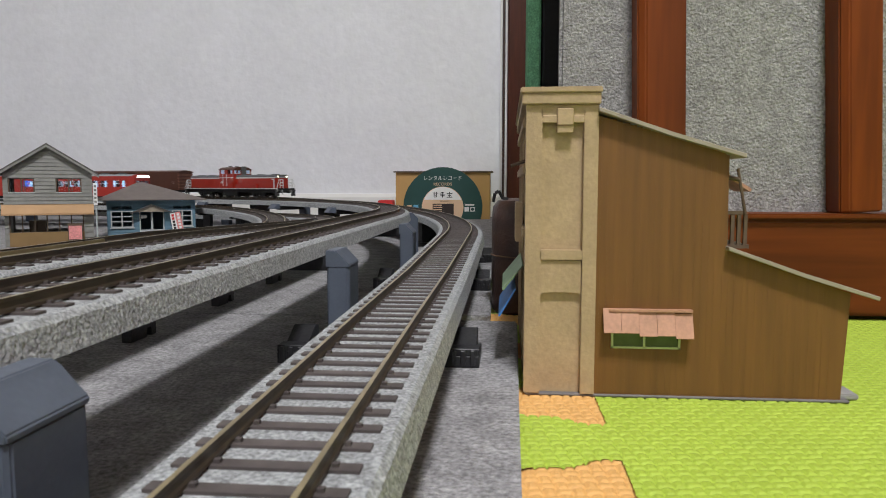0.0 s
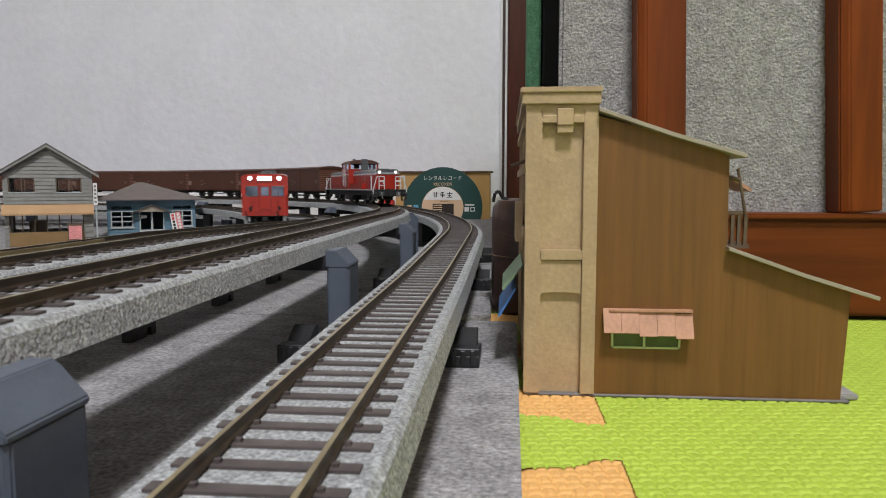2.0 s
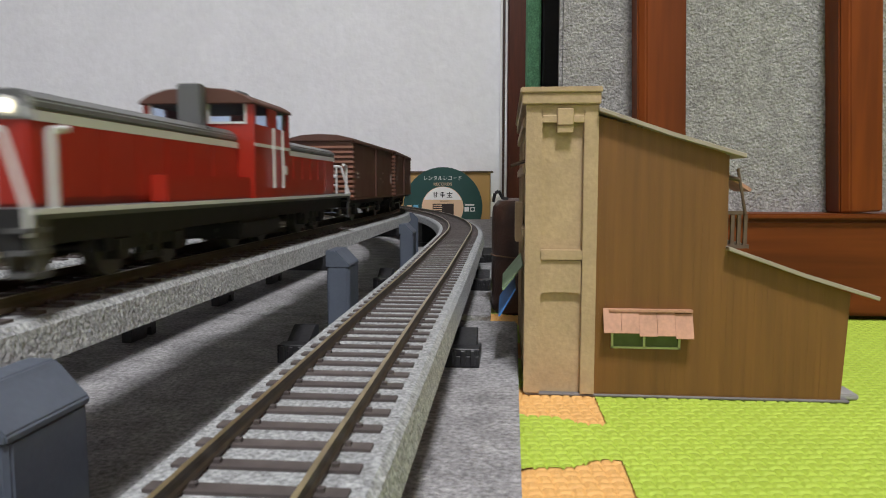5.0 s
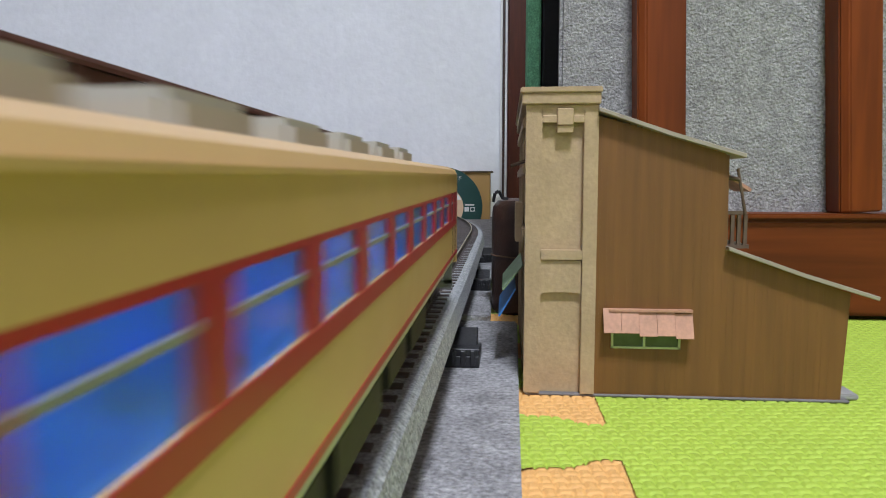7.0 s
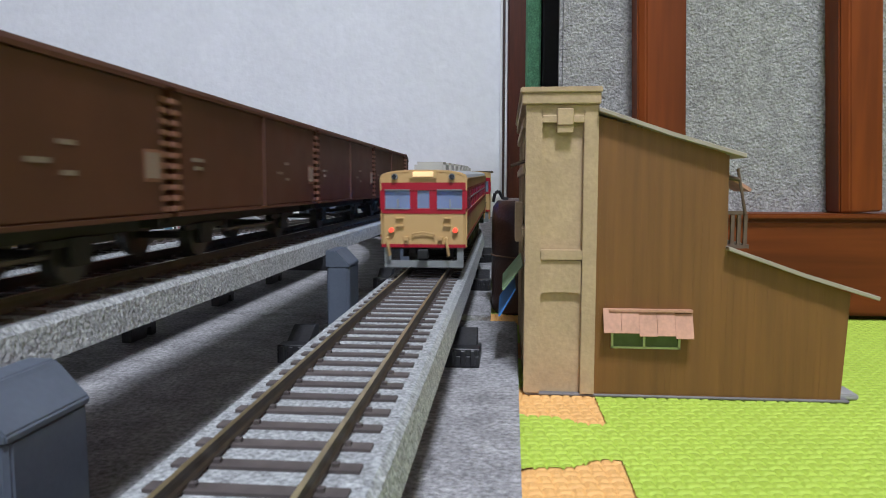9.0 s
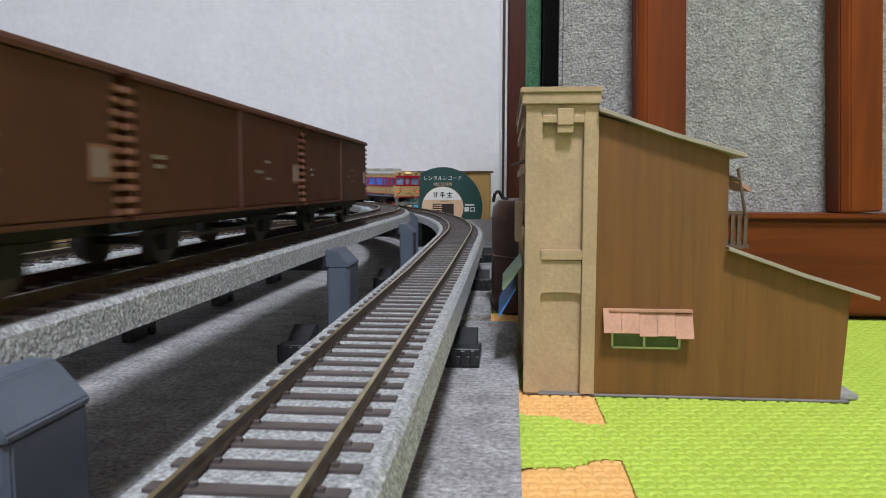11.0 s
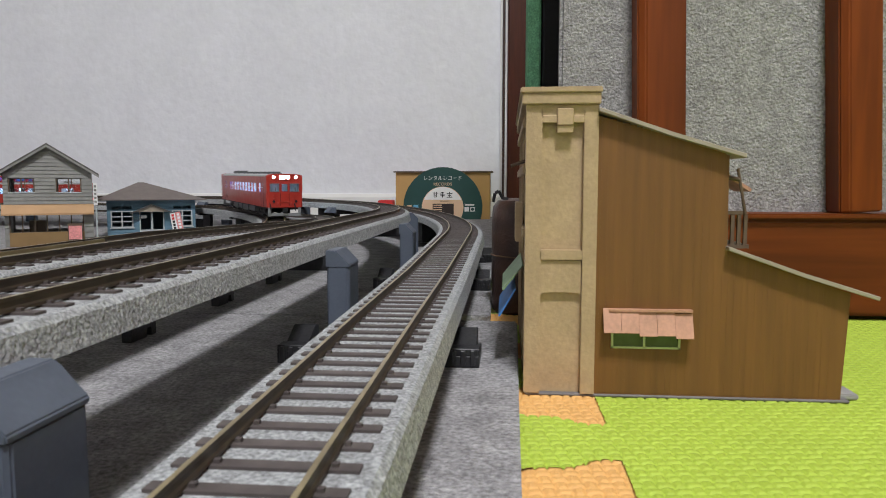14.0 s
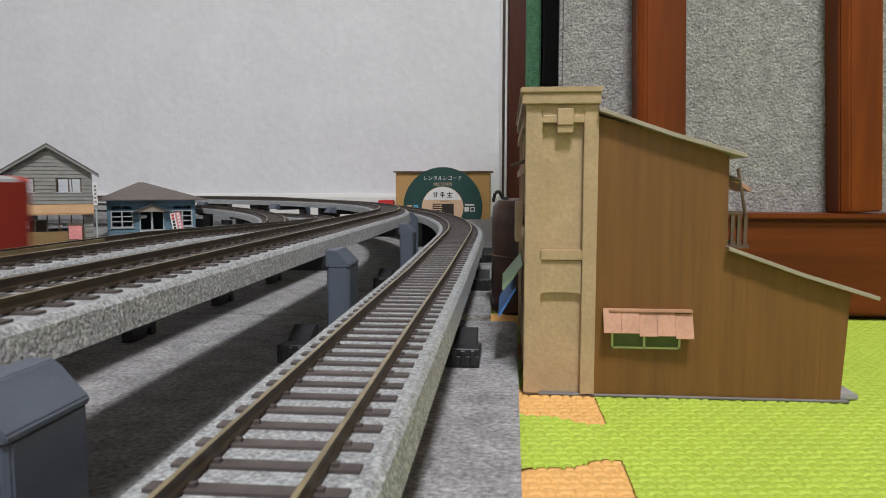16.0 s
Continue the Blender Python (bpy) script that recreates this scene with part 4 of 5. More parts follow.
def railcar(name, label, livery, head, tail, lit, seats, body_len=0.258):
    """A diesel railcar with open windows, seats and lit interior. livery: body, band, roof materials."""
    c = thing(name, label, "model railcar")
    body, band, roof_m, vent_m, express = livery
    hl, w = body_len / 2, 0.0180
    # heights over the rail: front apron, side sill, window foot and head, band top, gutter, roof
    zb, zs, zw0, zw1, zr, ze, zt = (0.0112, 0.0148, 0.0262, 0.0342, 0.0356, 0.0394, 0.0430) if express else (0.0112, 0.0112, 0.0256, 0.0350, 0.0418, 0.0418, 0.0446)
    if express and roof_m is M_CREAM:
        zw1, zr = 0.0334, 0.0341
    t = 0.0010
    n = 10 if express else 8
    # sides
    first, last = -hl + (0.029 if express else 0.0460), hl - (0.030 if express else 0.0860)
    pitch = (last - first) / n
    wins = [(first + i * pitch + pitch * (0.14 if express else 0.09), first + (i + 1) * pitch - pitch * (0.14 if express else 0.09)) for i in range(n)]
    extra = [(-hl + 0.0175, -hl + 0.0220), (-hl + 0.0265, -hl + 0.0370), (hl - 0.0800, hl - 0.0715), (hl - 0.0690, hl - 0.0610), (hl - 0.0360, hl - 0.0300)] if not express else [(-hl + 0.0050, -hl + 0.0085), (-hl + 0.0195, -hl + 0.0255), (hl - 0.0220, hl - 0.0160)]
    wins = sorted(wins + extra)
    for sx in (-1, 1):
        a, b = sorted((sx * w, sx * (w - t)))
        part("side_wall", one_box(a, b, -hl + 0.001, hl - 0.001, zs, zw0), body, c)
        part("side_wall", one_box(a, b, -hl + 0.001, hl - 0.001, zw1, zr), band if express else body, c)
        la, lb = sorted((sx * (w - t - 0.0001), sx * (w - t - 0.0005)))
        part("inner_lining", one_box(la, lb, -hl + 0.003, hl - 0.003, zb + 0.0030, zw0 - 0.0002), M_INTERIOR, c, "pale inner wall")
        part("inner_lining", one_box(la, lb, -hl + 0.003, hl - 0.003, zw1 + 0.0002, ze - 0.0006), M_INTERIOR, c)
        edges = [-hl + 0.001] + [v for q in wins for v in q] + [hl - 0.001]
        for y0, y1 in zip(edges[::2], edges[1::2]):
            part("window_pillar", one_box(a, b, y0, y1, zw0, zw1), band, c)
            part("inner_lining", one_box(la, lb, max(y0, -hl + 0.003), min(y1, hl - 0.003), zw0 - 0.0001, zw1 + 0.0001), M_INTERIOR, c)
        e, f = sorted((sx * (w + 0.00012), sx * (w - 0.0002)))
        if express:
            part("stripe", one_box(e, f, -hl + 0.004, hl - 0.004, zw0 - 0.0022, zw0 - 0.0001), M_STRIPE, c)
            part("stripe", one_box(e, f, -hl + 0.001, hl - 0.001, zs - 0.0002, zs + 0.0008), M_STRIPE, c)
            part("letter_band", one_box(a, b, -hl + 0.001, hl - 0.001, zr, ze), body, c)
            part("gutter", one_box(*sorted((sx * (w + 0.0003), sx * (w - 0.0004))), -hl + 0.005, hl - 0.005, ze - 0.0002, ze + 0.0003), body, c)
        g0, g1 = sorted((sx * (w - 0.00035), sx * (w - 0.00065)))
        for y0, y1 in wins:
            g = part("window_pane", one_box(g0, g1, y0 - 0.0004, y1 + 0.0004, zw0 - 0.0004, zw1 + 0.0004), M_BLUE_GLASS if express or y0 > hl - 0.072 else M_CAR_GLASS, c)
            g.visible_shadow = False
            h0, h1 = sorted((sx * (w + 0.0001), sx * (w - 0.0004)))
            part("window_bar", one_box(h0, h1, y0, y1, zw0 + 0.0046, zw0 + 0.0051), M_PLOUGH if express else M_HANDRAIL, c)
        for yd in ((-hl + 0.0165, hl - 0.0145) if express else (-hl + 0.0198, hl - 0.033)):
            part("door_seam", one_box(e, f, yd - 0.0055, yd - 0.0051, zs + 0.001, zr), M_LENS, c)
            part("door_seam", one_box(e, f, yd + 0.0051, yd + 0.0055, zs + 0.001, zr), M_LENS, c)
    bm = prism(bmesh.new(), roof_profile(w, ze, zt, 0.7 if express else 0.55), "y", -hl + 0.0052, hl - 0.0052)
    part("roof", bm, roof_m, c, smooth=True)
    # ends: lower panel, window posts, rounded brow
    for sy in (-1, 1):
        y0, y1 = (-hl, -hl + 0.0016) if sy < 0 else (hl - 0.0016, hl)
        end = thing("end_wall", "", "")
        end.parent = c
        bm = bmesh.new()
        lo = [(-w + 0.0016, y0 if sy < 0 else y1), (w - 0.0016, y0 if sy < 0 else y1), (w - 0.0004, y0 + sy * 0 + (0.0009 if sy < 0 else 0.0007)), (w, y0 + 0.0016 if sy < 0 else y0), (-w, y0 + 0.0016 if sy < 0 else y0), (-w + 0.0004, y0 + (0.0009 if sy < 0 else 0.0007))]
        prism(bm, lo, "z", zb, 0.0272)
        part("lower_panel", bm, body, end)
        wo, wi, dw = (0.0160, 0.0056, 0.0025) if express else (0.0148, 0.0052, 0.0030)
        cols = [(-w, -wo), (-wi, -dw), (dw, wi), (wo, w)]
        for x0, x1 in cols:
            part("post", one_box(x0, x1, y0, y1, 0.0272, 0.0346), band, end)
        for x0, x1 in ((-wo, -wi), (-dw, dw), (wi, wo)):
            part("end_pane", one_box(x0, x1, y0 + 0.0005, y0 + 0.0008, 0.0272, 0.0346), M_HAZY_GLASS if express else M_CAR_GLASS, end)
        bm = bmesh.new()
        prof = [(x, z) for x, z in roof_profile(w, ze + 0.0002, zt, 0.7 if express else 0.55)]
        prism(bm, [(w, 0.0345)] + prof + [(-w, 0.0345)], "y", y0, y0 + 0.0016)
        part("brow", bm, band if not express else body, end, smooth=True)
        bm = bmesh.new()
        inner, outer = roof_profile(w - 0.0006, ze - 0.0004, zt - 0.0008, 0.7 if express else 0.55), roof_profile(w + 0.0001, ze - 0.0004, zt + 0.0001, 0.7 if express else 0.55)
        ya, yb = (y0 - 0.0002, -hl + 0.0055) if sy < 0 else (y1 + 0.0002, hl - 0.0055)
        ra, rb = [bm.verts.new((x, ya, z)) for x, z in inner], [bm.verts.new((x, yb, z)) for x, z in outer]
        for i in range(len(ra) - 1):
            bm.faces.new((ra[i], ra[i + 1], rb[i + 1], rb[i]))
        part("roof_end", bm, body, end, smooth=True)
        fy = y0 if sy < 0 else y1
        d = sy
        def front(name, x0, x1, z0, z1, out, material, label=""):
            a, b = sorted((fy - d * 0.0002, fy + d * out))
            return part(name, one_box(x0, x1, a, b, z0, z1, bevel=0.0001), material, end, label)
        if express:
            front("stripe", -w + 0.0006, w - 0.0006, 0.0346, 0.0378, 0.00025, M_STRIPE)
            front("stripe", -w + 0.0006, w - 0.0006, 0.0250, 0.0272, 0.00025, M_STRIPE)
            front("stripe", -w + 0.0006, w - 0.0006, zb - 0.0002, zb + 0.0012, 0.00025, M_STRIPE)
        else:
            front("door_edge", -0.0046, -0.0043, zb + 0.001, 0.0360, 0.0003, M_LENS)
            front("door_edge", 0.0043, 0.0046, zb + 0.001, 0.0360, 0.0003, M_LENS)
        for x in (-wo, wi):
            front("window_surround", x, x + wo - wi, 0.0268, 0.0273, 0.0006, M_PLOUGH)
            front("window_surround", x, x + wo - wi, 0.0345, 0.0350, 0.0006, M_PLOUGH)
            front("wiper", x + 0.005, x + 0.0058, 0.0275, 0.0310, 0.0005, M_PLOUGH)
        # lamps
        def lens(x, z, r, material, name="headlight", out=0.0012, label=""):
            a, b = sorted((fy - d * 0.0004, fy + d * out))
            ob = part(name, rod(bmesh.new(), (x, a, z), (x, b, z), r, 18), material, end, label)
        here_head = head if sy < 0 else False
        if express:
            for x in (-0.0118, 0.0118):
                lens(x, 0.0402, 0.0013, M_PLOUGH, "headlight_ring")
                lens(x, 0.0402, 0.0010, M_LENS, "headlight", 0.0016, "unlit headlight")
                lens(x * 1.12, 0.0183, 0.0013, M_CREAM, "tail_light_ring")
                lens(x * 1.12, 0.0183, 0.0009, M_TAIL if (tail and sy < 0) else M_LENS, "tail_light", 0.0016, "red tail light")
            front("sign_box", -0.0056, 0.0056, 0.0394, 0.0429, 0.0009, body)
            front("destination_sign", -0.0042, 0.0042, 0.0402, 0.0423, 0.0012, M_SIGN_LIT, "glowing destination sign")
        else:
            for x in (-0.0112, 0.0112):
                lens(x, 0.0412, 0.0019, band, "headlight_ring")
                lens(x, 0.0412, 0.0015, M_HEAD if here_head == "all" else M_LENS, "headlight", 0.0016, "headlight")
                lens(x, 0.0172, 0.0012, M_TAIL if (tail and sy < 0) else M_LENS, "tail_light", 0.0014)
            front("sign_box", -0.0062, 0.0062, 0.0388, 0.0434, 0.0010, body)
            front("destination_sign", -0.0052, 0.0052, 0.0395, 0.0428, 0.0013, M_HEAD if here_head else M_LENS, "glowing destination sign")
        # handrails, steps, hoses
        for x in (-0.0098, 0.0098):
            front("step", x - 0.0016, x + 0.0016, 0.0196, 0.0203, 0.0010, body)
            front("step", x - 0.0016, x + 0.0016, 0.0228, 0.0234, 0.0010, body)
            front("hose_socket", x * 0.72 - 0.0009, x * 0.72 + 0.0009, 0.0140, 0.0156, 0.0014, body)
        bm = wire(bmesh.new(), [(-0.0045, fy + d * 0.0006, 0.0150), (-0.0045, fy + d * 0.0010, 0.0168), (0.0, fy + d * 0.0010, 0.0175), (0.0045, fy + d * 0.0010, 0.0168), (0.0045, fy + d * 0.0006, 0.0150)], 0.0003)
        part("handrail", bm, body, end)
        for x in (0.0095, -0.0150):
            bm = wire(bmesh.new(), [(x, fy, 0.0150), (x, fy + d * 0.0016, 0.0146), (x + 0.0006, fy + d * 0.0018, 0.0110), (x + 0.0010, fy + d * 0.0010, 0.0078)], 0.0006)
            part("hose", bm, body if express else M_UNDER, end)
        bm = bmesh.new()
        yy = sorted((fy - d * 0.0020, fy - d * 0.0008))
        box(bm, -0.0165, -0.0138, yy[0], yy[1], 0.0040, zb)
        box(bm, 0.0138, 0.0165, yy[0], yy[1], 0.0040, zb)
        box(bm, -0.0165, 0.0165, yy[0], yy[1], 0.0026, 0.0054)
        part("snow_plough", bm, M_PLOUGH, end, "grey front skirt")
        bm = bmesh.new()
        yy = sorted((fy - d * 0.006, fy + d * 0.0022))
        box(bm, -0.0014, 0.0014, yy[0], yy[1], 0.0072, 0.0098)
        yy = sorted((fy + d * 0.0014, fy + d * 0.0032))
        box(bm, -0.0022, 0.0022, yy[0], yy[1], 0.0066, 0.0104)
        part("coupler", soft(bm, 0.0003, 1), M_UNDER, end, "black knuckle coupler")
    # interior
    part("cabin_floor", one_box(-w + t, w - t, -hl + 0.002, hl - 0.002, zb + 0.0008, zb + 0.0022), M_INTERIOR, c)
    part("cabin_lamp", one_box(-0.0022, 0.0022, -hl + 0.012, hl - 0.012, ze - 0.0012, ze - 0.0004) if lit == "bright" else one_box(-0.0020, 0.0020, -hl + 0.020, hl - 0.020, ze - 0.0012, ze - 0.0004), M_CABIN_LIGHT if lit == "bright" else M_CABIN_DIM, c, "glowing cabin light strip")
    for y in (() if express else (-hl + 0.016, hl - 0.016)):
        part("bulkhead", one_box(-w + t, w - t, y, y + 0.001, zb + 0.0022, ze), M_INTERIOR, c)
    k = int(body_len / 0.019) - 2
    for i in range(k):
        y = -hl + 0.026 + i * (body_len - 0.052) / (k - 1)
        for x in (-0.0158, 0.0050):
            bm = bmesh.new()
            box(bm, x, x + 0.0108, y - 0.0008, y + 0.0008, zb + 0.0022, zb + 0.0142)
            box(bm, x, x + 0.0108, y - 0.0055, y + 0.0055, zb + 0.0022, zb + 0.0074)
            part("seat", bm, seats, c)
    # roof equipment
    nv = 7 if express else 6
    for i in range(nv):
        y = -hl + 0.034 + i * (body_len - (0.070 if express else 0.104)) / (nv - 1)
        bm = bmesh.new()
        ww = 0.0070 if express else 0.0045
        ll = 0.0095 if express else 0.0062
        box(bm, -ww, ww, y - ll, y + ll, zt - 0.0012, zt + (0.0036 if express else 0.0022))
        part("roof_vent", soft(bm, 0.0012, 2), vent_m, c, "warm grey roof ventilator" if express else "dark roof ventilator")
    if not express:
        bm = one_box(-0.0060, 0.0060, hl - 0.056, hl - 0.019, zt - 0.001, zt + 0.0034, bevel=0.0010)
        part("roof_cooler", bm, vent_m, c, "long dark roof unit")
    # under floor
    part("underframe", one_box(-0.0150, 0.0150, -hl + 0.004, hl - 0.004, 0.0098, zs), M_UNDER, c)
    for y0, y1, z in ((-0.062, -0.030, 0.0042), (-0.025, 0.004, 0.0034), (0.010, 0.030, 0.0046), (0.036, 0.062, 0.0040)):
        part("equipment_box", one_box(-0.0155, 0.0155, y0, y1, z, 0.0098, bevel=0.0005), M_UNDER if express else M_DARK_VENT, c)
    for y in (-hl + 0.046, hl - 0.046):
        bogie(c, y)
    return c


def locomotive():
    c = thing("diesel_locomotive", "red and grey centre-cab diesel locomotive with white handrails", "model locomotive")
    hl = 0.1125
    part("running_board", one_box(-0.0178, 0.0178, -hl, hl, 0.0132, 0.0150, bevel=0.0002), M_DARK_VENT, c)
    for sx in (-1, 1):
        a, b = sorted((sx * 0.0178, sx * 0.0181))
        part("board_edge", one_box(a, b, -hl, hl, 0.0141, 0.0150), M_HANDRAIL, c, "white edge line")
    for sy, y0, y1 in ((-1, -hl + 0.0085, -0.0125), (1, 0.0220, hl - 0.0085)):
        hood = thing("hood", "", "")
        hood.parent = c
        bm = bmesh.new()
        prism(bm, [(-0.0122, 0.0150), (0.0122, 0.0150), (0.0122, 0.0318), (-0.0122, 0.0318)], "y", y0, y1)
        part("hood_body", soft(bm, 0.0006, 2), M_LOCO_RED, hood)
        bm = bmesh.new()
        prism(bm, [(-0.0124, 0.0318), (0.0124, 0.0318), (0.0122, 0.0336), (0.0102, 0.0352), (-0.0102, 0.0352), (-0.0122, 0.0336)], "y", y0 - (0.0004 if sy < 0 else 0), y1 + (0.0004 if sy > 0 else 0))
        part("hood_top", soft(bm, 0.0004, 2), M_LOCO_GREY, hood, "grey hood top")
        for sx in (-1, 1):
            a, b = sorted((sx * 0.0122, sx * 0.0125))
            part("white_line", one_box(a, b, y0 + 0.0005, y1 - 0.0005, 0.0298, 0.0316), M_HANDRAIL, hood, "pale band below the hood top")
        part("front_band", one_box(-0.0123, 0.0123, *sorted((y0 + 0.001 if sy < 0 else y1 - 0.001, (y0 - 0.0004) if sy < 0 else (y1 + 0.0004))), 0.0300, 0.0338, bevel=0.0003), M_ROOF_GREY, hood)
        for sx in (-1, 1):
            a, b = sorted((sx * 0.0122, sx * 0.0125))
            for k in range(6):
                yy = y0 + 0.008 + k * (y1 - y0 - 0.014) / 6
                part("hood_door", one_box(a, b, yy, yy + (y1 - y0) / 6 - 0.0034, 0.0165, 0.0298, bevel=0.0001), M_LOCO_RED, hood)
            e, f = sorted((sx * 0.0124, sx * 0.0165))
            m0 = y0 + (y1 - y0) * (0.42 if sy < 0 else 0.02)
            part("side_tank", one_box(e, f, m0, m0 + (y1 - y0) * 0.56, 0.0150, 0.0212, bevel=0.0003), M_LOCO_RED, hood)
        for k in range(3):
            yy = y0 + 0.014 + k * (y1 - y0 - 0.028) / 2
            part("roof_fan", rod(bmesh.new(), (0, yy, 0.0350), (0, yy, 0.0360), 0.0062, 24), M_DARK_VENT, hood, "dark round fan grille")
        fy = y0 if sy < 0 else y1
        for x in (-0.0084, 0.0084):
            p, q = (x, fy - sy * 0.001, 0.0322), (x, fy + sy * 0.0010, 0.0322)
            part("headlight_ring", rod(bmesh.new(), p, q, 0.0018, 20), M_HANDRAIL, hood)
            q2 = (x, fy + sy * 0.0014, 0.0322)
            part("headlight", rod(bmesh.new(), p, q2, 0.0012, 20), M_HEAD_WARM if sy < 0 else M_LENS, hood, "lit warm headlight" if sy < 0 else "")
        part("number_plate", one_box(-0.0048, -0.0030, *sorted((fy, fy + sy * 0.0003)), 0.0205, 0.0232), M_HANDRAIL, hood)
        # end platform: handrails, steps, buffer beam
        ey = sy * hl
        pf = thing("end_platform", "", "")
        pf.parent = c
        part("buffer_beam", one_box(-0.0165, 0.0165, *sorted((ey - sy * 0.001, ey + sy * 0.0006)), 0.0082, 0.0150), M_UNDER, pf)
        for sx in (-1, 1):
            xo, xi = sx * 0.0158, sx * 0.0058
            yy = ey + sy * 0.0004
            bm = wire(bmesh.new(), [(xi, yy, 0.0150), (xi, yy, 0.0275), (sx * 0.0120, yy, 0.0280), (sx * 0.0135, yy, 0.0275), (sx * 0.0172, yy, 0.0150), (sx * 0.0172, yy, 0.0105)], 0.00055)
            wire(bm, [(sx * 0.0112, yy, 0.0150), (sx * 0.0112, yy, 0.0280)], 0.0005)
            wire(bm, [(xi, yy, 0.0232), (sx * 0.0112, yy, 0.0232)], 0.0009)
            wire(bm, [(xi, yy, 0.0190), (sx * 0.0112, yy, 0.0190)], 0.0005)
            part("handrail", bm, M_HANDRAIL, pf, "white handrail")
            bm = wire(bmesh.new(), [(sx * 0.0174, ey - sy * 0.006, 0.0150), (sx * 0.0174, ey - sy * 0.006, 0.0278), (sx * 0.0172, ey - sy * 0.0105, 0.0284)], 0.0007)
            part("handrail", bm, M_HANDRAIL, pf)
            for k in range(3):
                a, b = sorted((sx * 0.0135, sx * 0.0178))
                part("step", one_box(a, b, *sorted((ey - sy * 0.004, ey + sy * 0.0012)), 0.0040 + k * 0.0036, 0.0048 + k * 0.0036), M_STEP, pf)
            bm = bmesh.new()
            a, b = sorted((sx * 0.0128, sx * 0.0176))
            box(bm, a, a + 0.0006, *sorted((ey - sy * 0.004, ey + sy * 0.0004)), 0.0036, 0.0140)
            box(bm, b - 0.0006, b, *sorted((ey - sy * 0.004, ey + sy * 0.0004)), 0.0036, 0.0140)
            a, b = sorted((sx * 0.0060, sx * 0.0110))
            box(bm, a, b, *sorted((ey, ey + sy * 0.0014)), 0.0085, 0.0128)
            part("step_frame", soft(bm, 0.0002, 1), M_STEP, pf)
            part("hose", wire(bmesh.new(), [(sx * 0.0085, ey + sy * 0.0006, 0.0125), (sx * 0.0090, ey + sy * 0.0024, 0.0100), (sx * 0.0082, ey + sy * 0.0018, 0.0060)], 0.0006), M_PLOUGH, pf)
        bm = bmesh.new()
        box(bm, -0.0016, 0.0016, *sorted((ey - sy * 0.004, ey + sy * 0.0035)), 0.0088, 0.0118)
        box(bm, -0.0026, 0.0026, *sorted((ey + sy * 0.0028, ey + sy * 0.0050)), 0.0080, 0.0126)
        part("coupler", soft(bm, 0.0003, 1), M_UNDER, pf)
    # cab
    cab = thing("cab", "", "")
    cab.parent = c
    y0, y1, w = -0.0122, 0.0218, 0.0172
    part("cab_wall", one_box(-w, w, y0, y1, 0.0150, 0.0372), M_LOCO_RED, cab)
    for x0, x1 in ((-w, -w + 0.0022), (-0.0030, 0.0030), (w - 0.0022, w)):
        for a, b in ((y0, y0 + 0.0018), (y1 - 0.0018, y1)):
            part("cab_post", one_box(x0, x1, a, b, 0.0372, 0.0442), M_LOCO_RED, cab)
    for a in ((y0 + y1) / 2,):
        for x0, x1 in ((-w, -w + 0.0010), (w - 0.0010, w)):
            part("cab_post", one_box(x0, x1, a - 0.004, a + 0.004, 0.0372, 0.0442), M_LOCO_RED, cab)
    for sx in (-1, 1):
        a, b = sorted((sx * (w - 0.0004), sx * (w - 0.0007)))
        part("window_pane", one_box(a, b, y0 + 0.0018, y1 - 0.0018, 0.0372, 0.0440), M_CAR_GLASS, cab)
        a, b = sorted((sx * w, sx * (w + 0.0003)))
        part("white_line", one_box(a, b, y0, y1, 0.0306, 0.0316), M_HANDRAIL, cab)
        bm = wire(bmesh.new(), [(sx * (w + 0.0008), 0.0030, 0.0180), (sx * (w + 0.0008), 0.0030, 0.0370)], 0.0004)
        wire(bm, [(sx * (w + 0.0008), 0.0120, 0.0180), (sx * (w + 0.0008), 0.0120, 0.0370)], 0.0004)
        part("handrail", bm, M_HANDRAIL, cab)
        for k in range(2):
            yy = 0.0135 + k * 0.003
            part("number_bar", one_box(*sorted((sx * w, sx * (w + 0.0003))), yy, yy + 0.0018, 0.0225, 0.0255), M_HANDRAIL, cab)
    for a in (y0 + 0.0006, y1 - 0.0009):
        for x0, x1 in ((-w + 0.0022, -0.0030), (0.0030, w - 0.0022)):
            part("window_pane", one_box(x0, x1, a, a + 0.0003, 0.0372, 0.0440), M_CAR_GLASS, cab)
            if a < 0:
                for q in ((x0, x1, 0.0372, 0.0378), (x0, x1, 0.0430, 0.0436), (x0, x0 + 0.0006, 0.0378, 0.0430), (x1 - 0.0006, x1, 0.0378, 0.0430)):
                    part("window_frame", one_box(q[0], q[1], y0 - 0.0004, y0 + 0.0004, q[2], q[3]), M_HANDRAIL, cab)
    bm = prism(bmesh.new(), [(w + 0.0006, 0.0430), (w + 0.0003, 0.0440), (0.0145, 0.0458), (0.0095, 0.0473), (0.0, 0.0480), (-0.0095, 0.0473), (-0.0145, 0.0458), (-w - 0.0003, 0.0440), (-w - 0.0006, 0.0430)], "y", y0 - 0.0016, y1 + 0.0016)
    part("cab_roof", soft(bm, 0.0003, 1), M_BOXCAR_ROOF, cab, "dark maroon cab roof")
    for x in (-0.006, 0.006):
        part("horn", rod(bmesh.new(), (x, 0.004, 0.0486), (x, 0.012, 0.0486), 0.0008), M_DARK_VENT, cab)
    part("exhaust", one_box(-0.0036, 0.0036, y0 - 0.0062, y0 - 0.0018, 0.0350, 0.0484, bevel=0.0005), M_LOCO_GREY, cab, "grey exhaust stack")
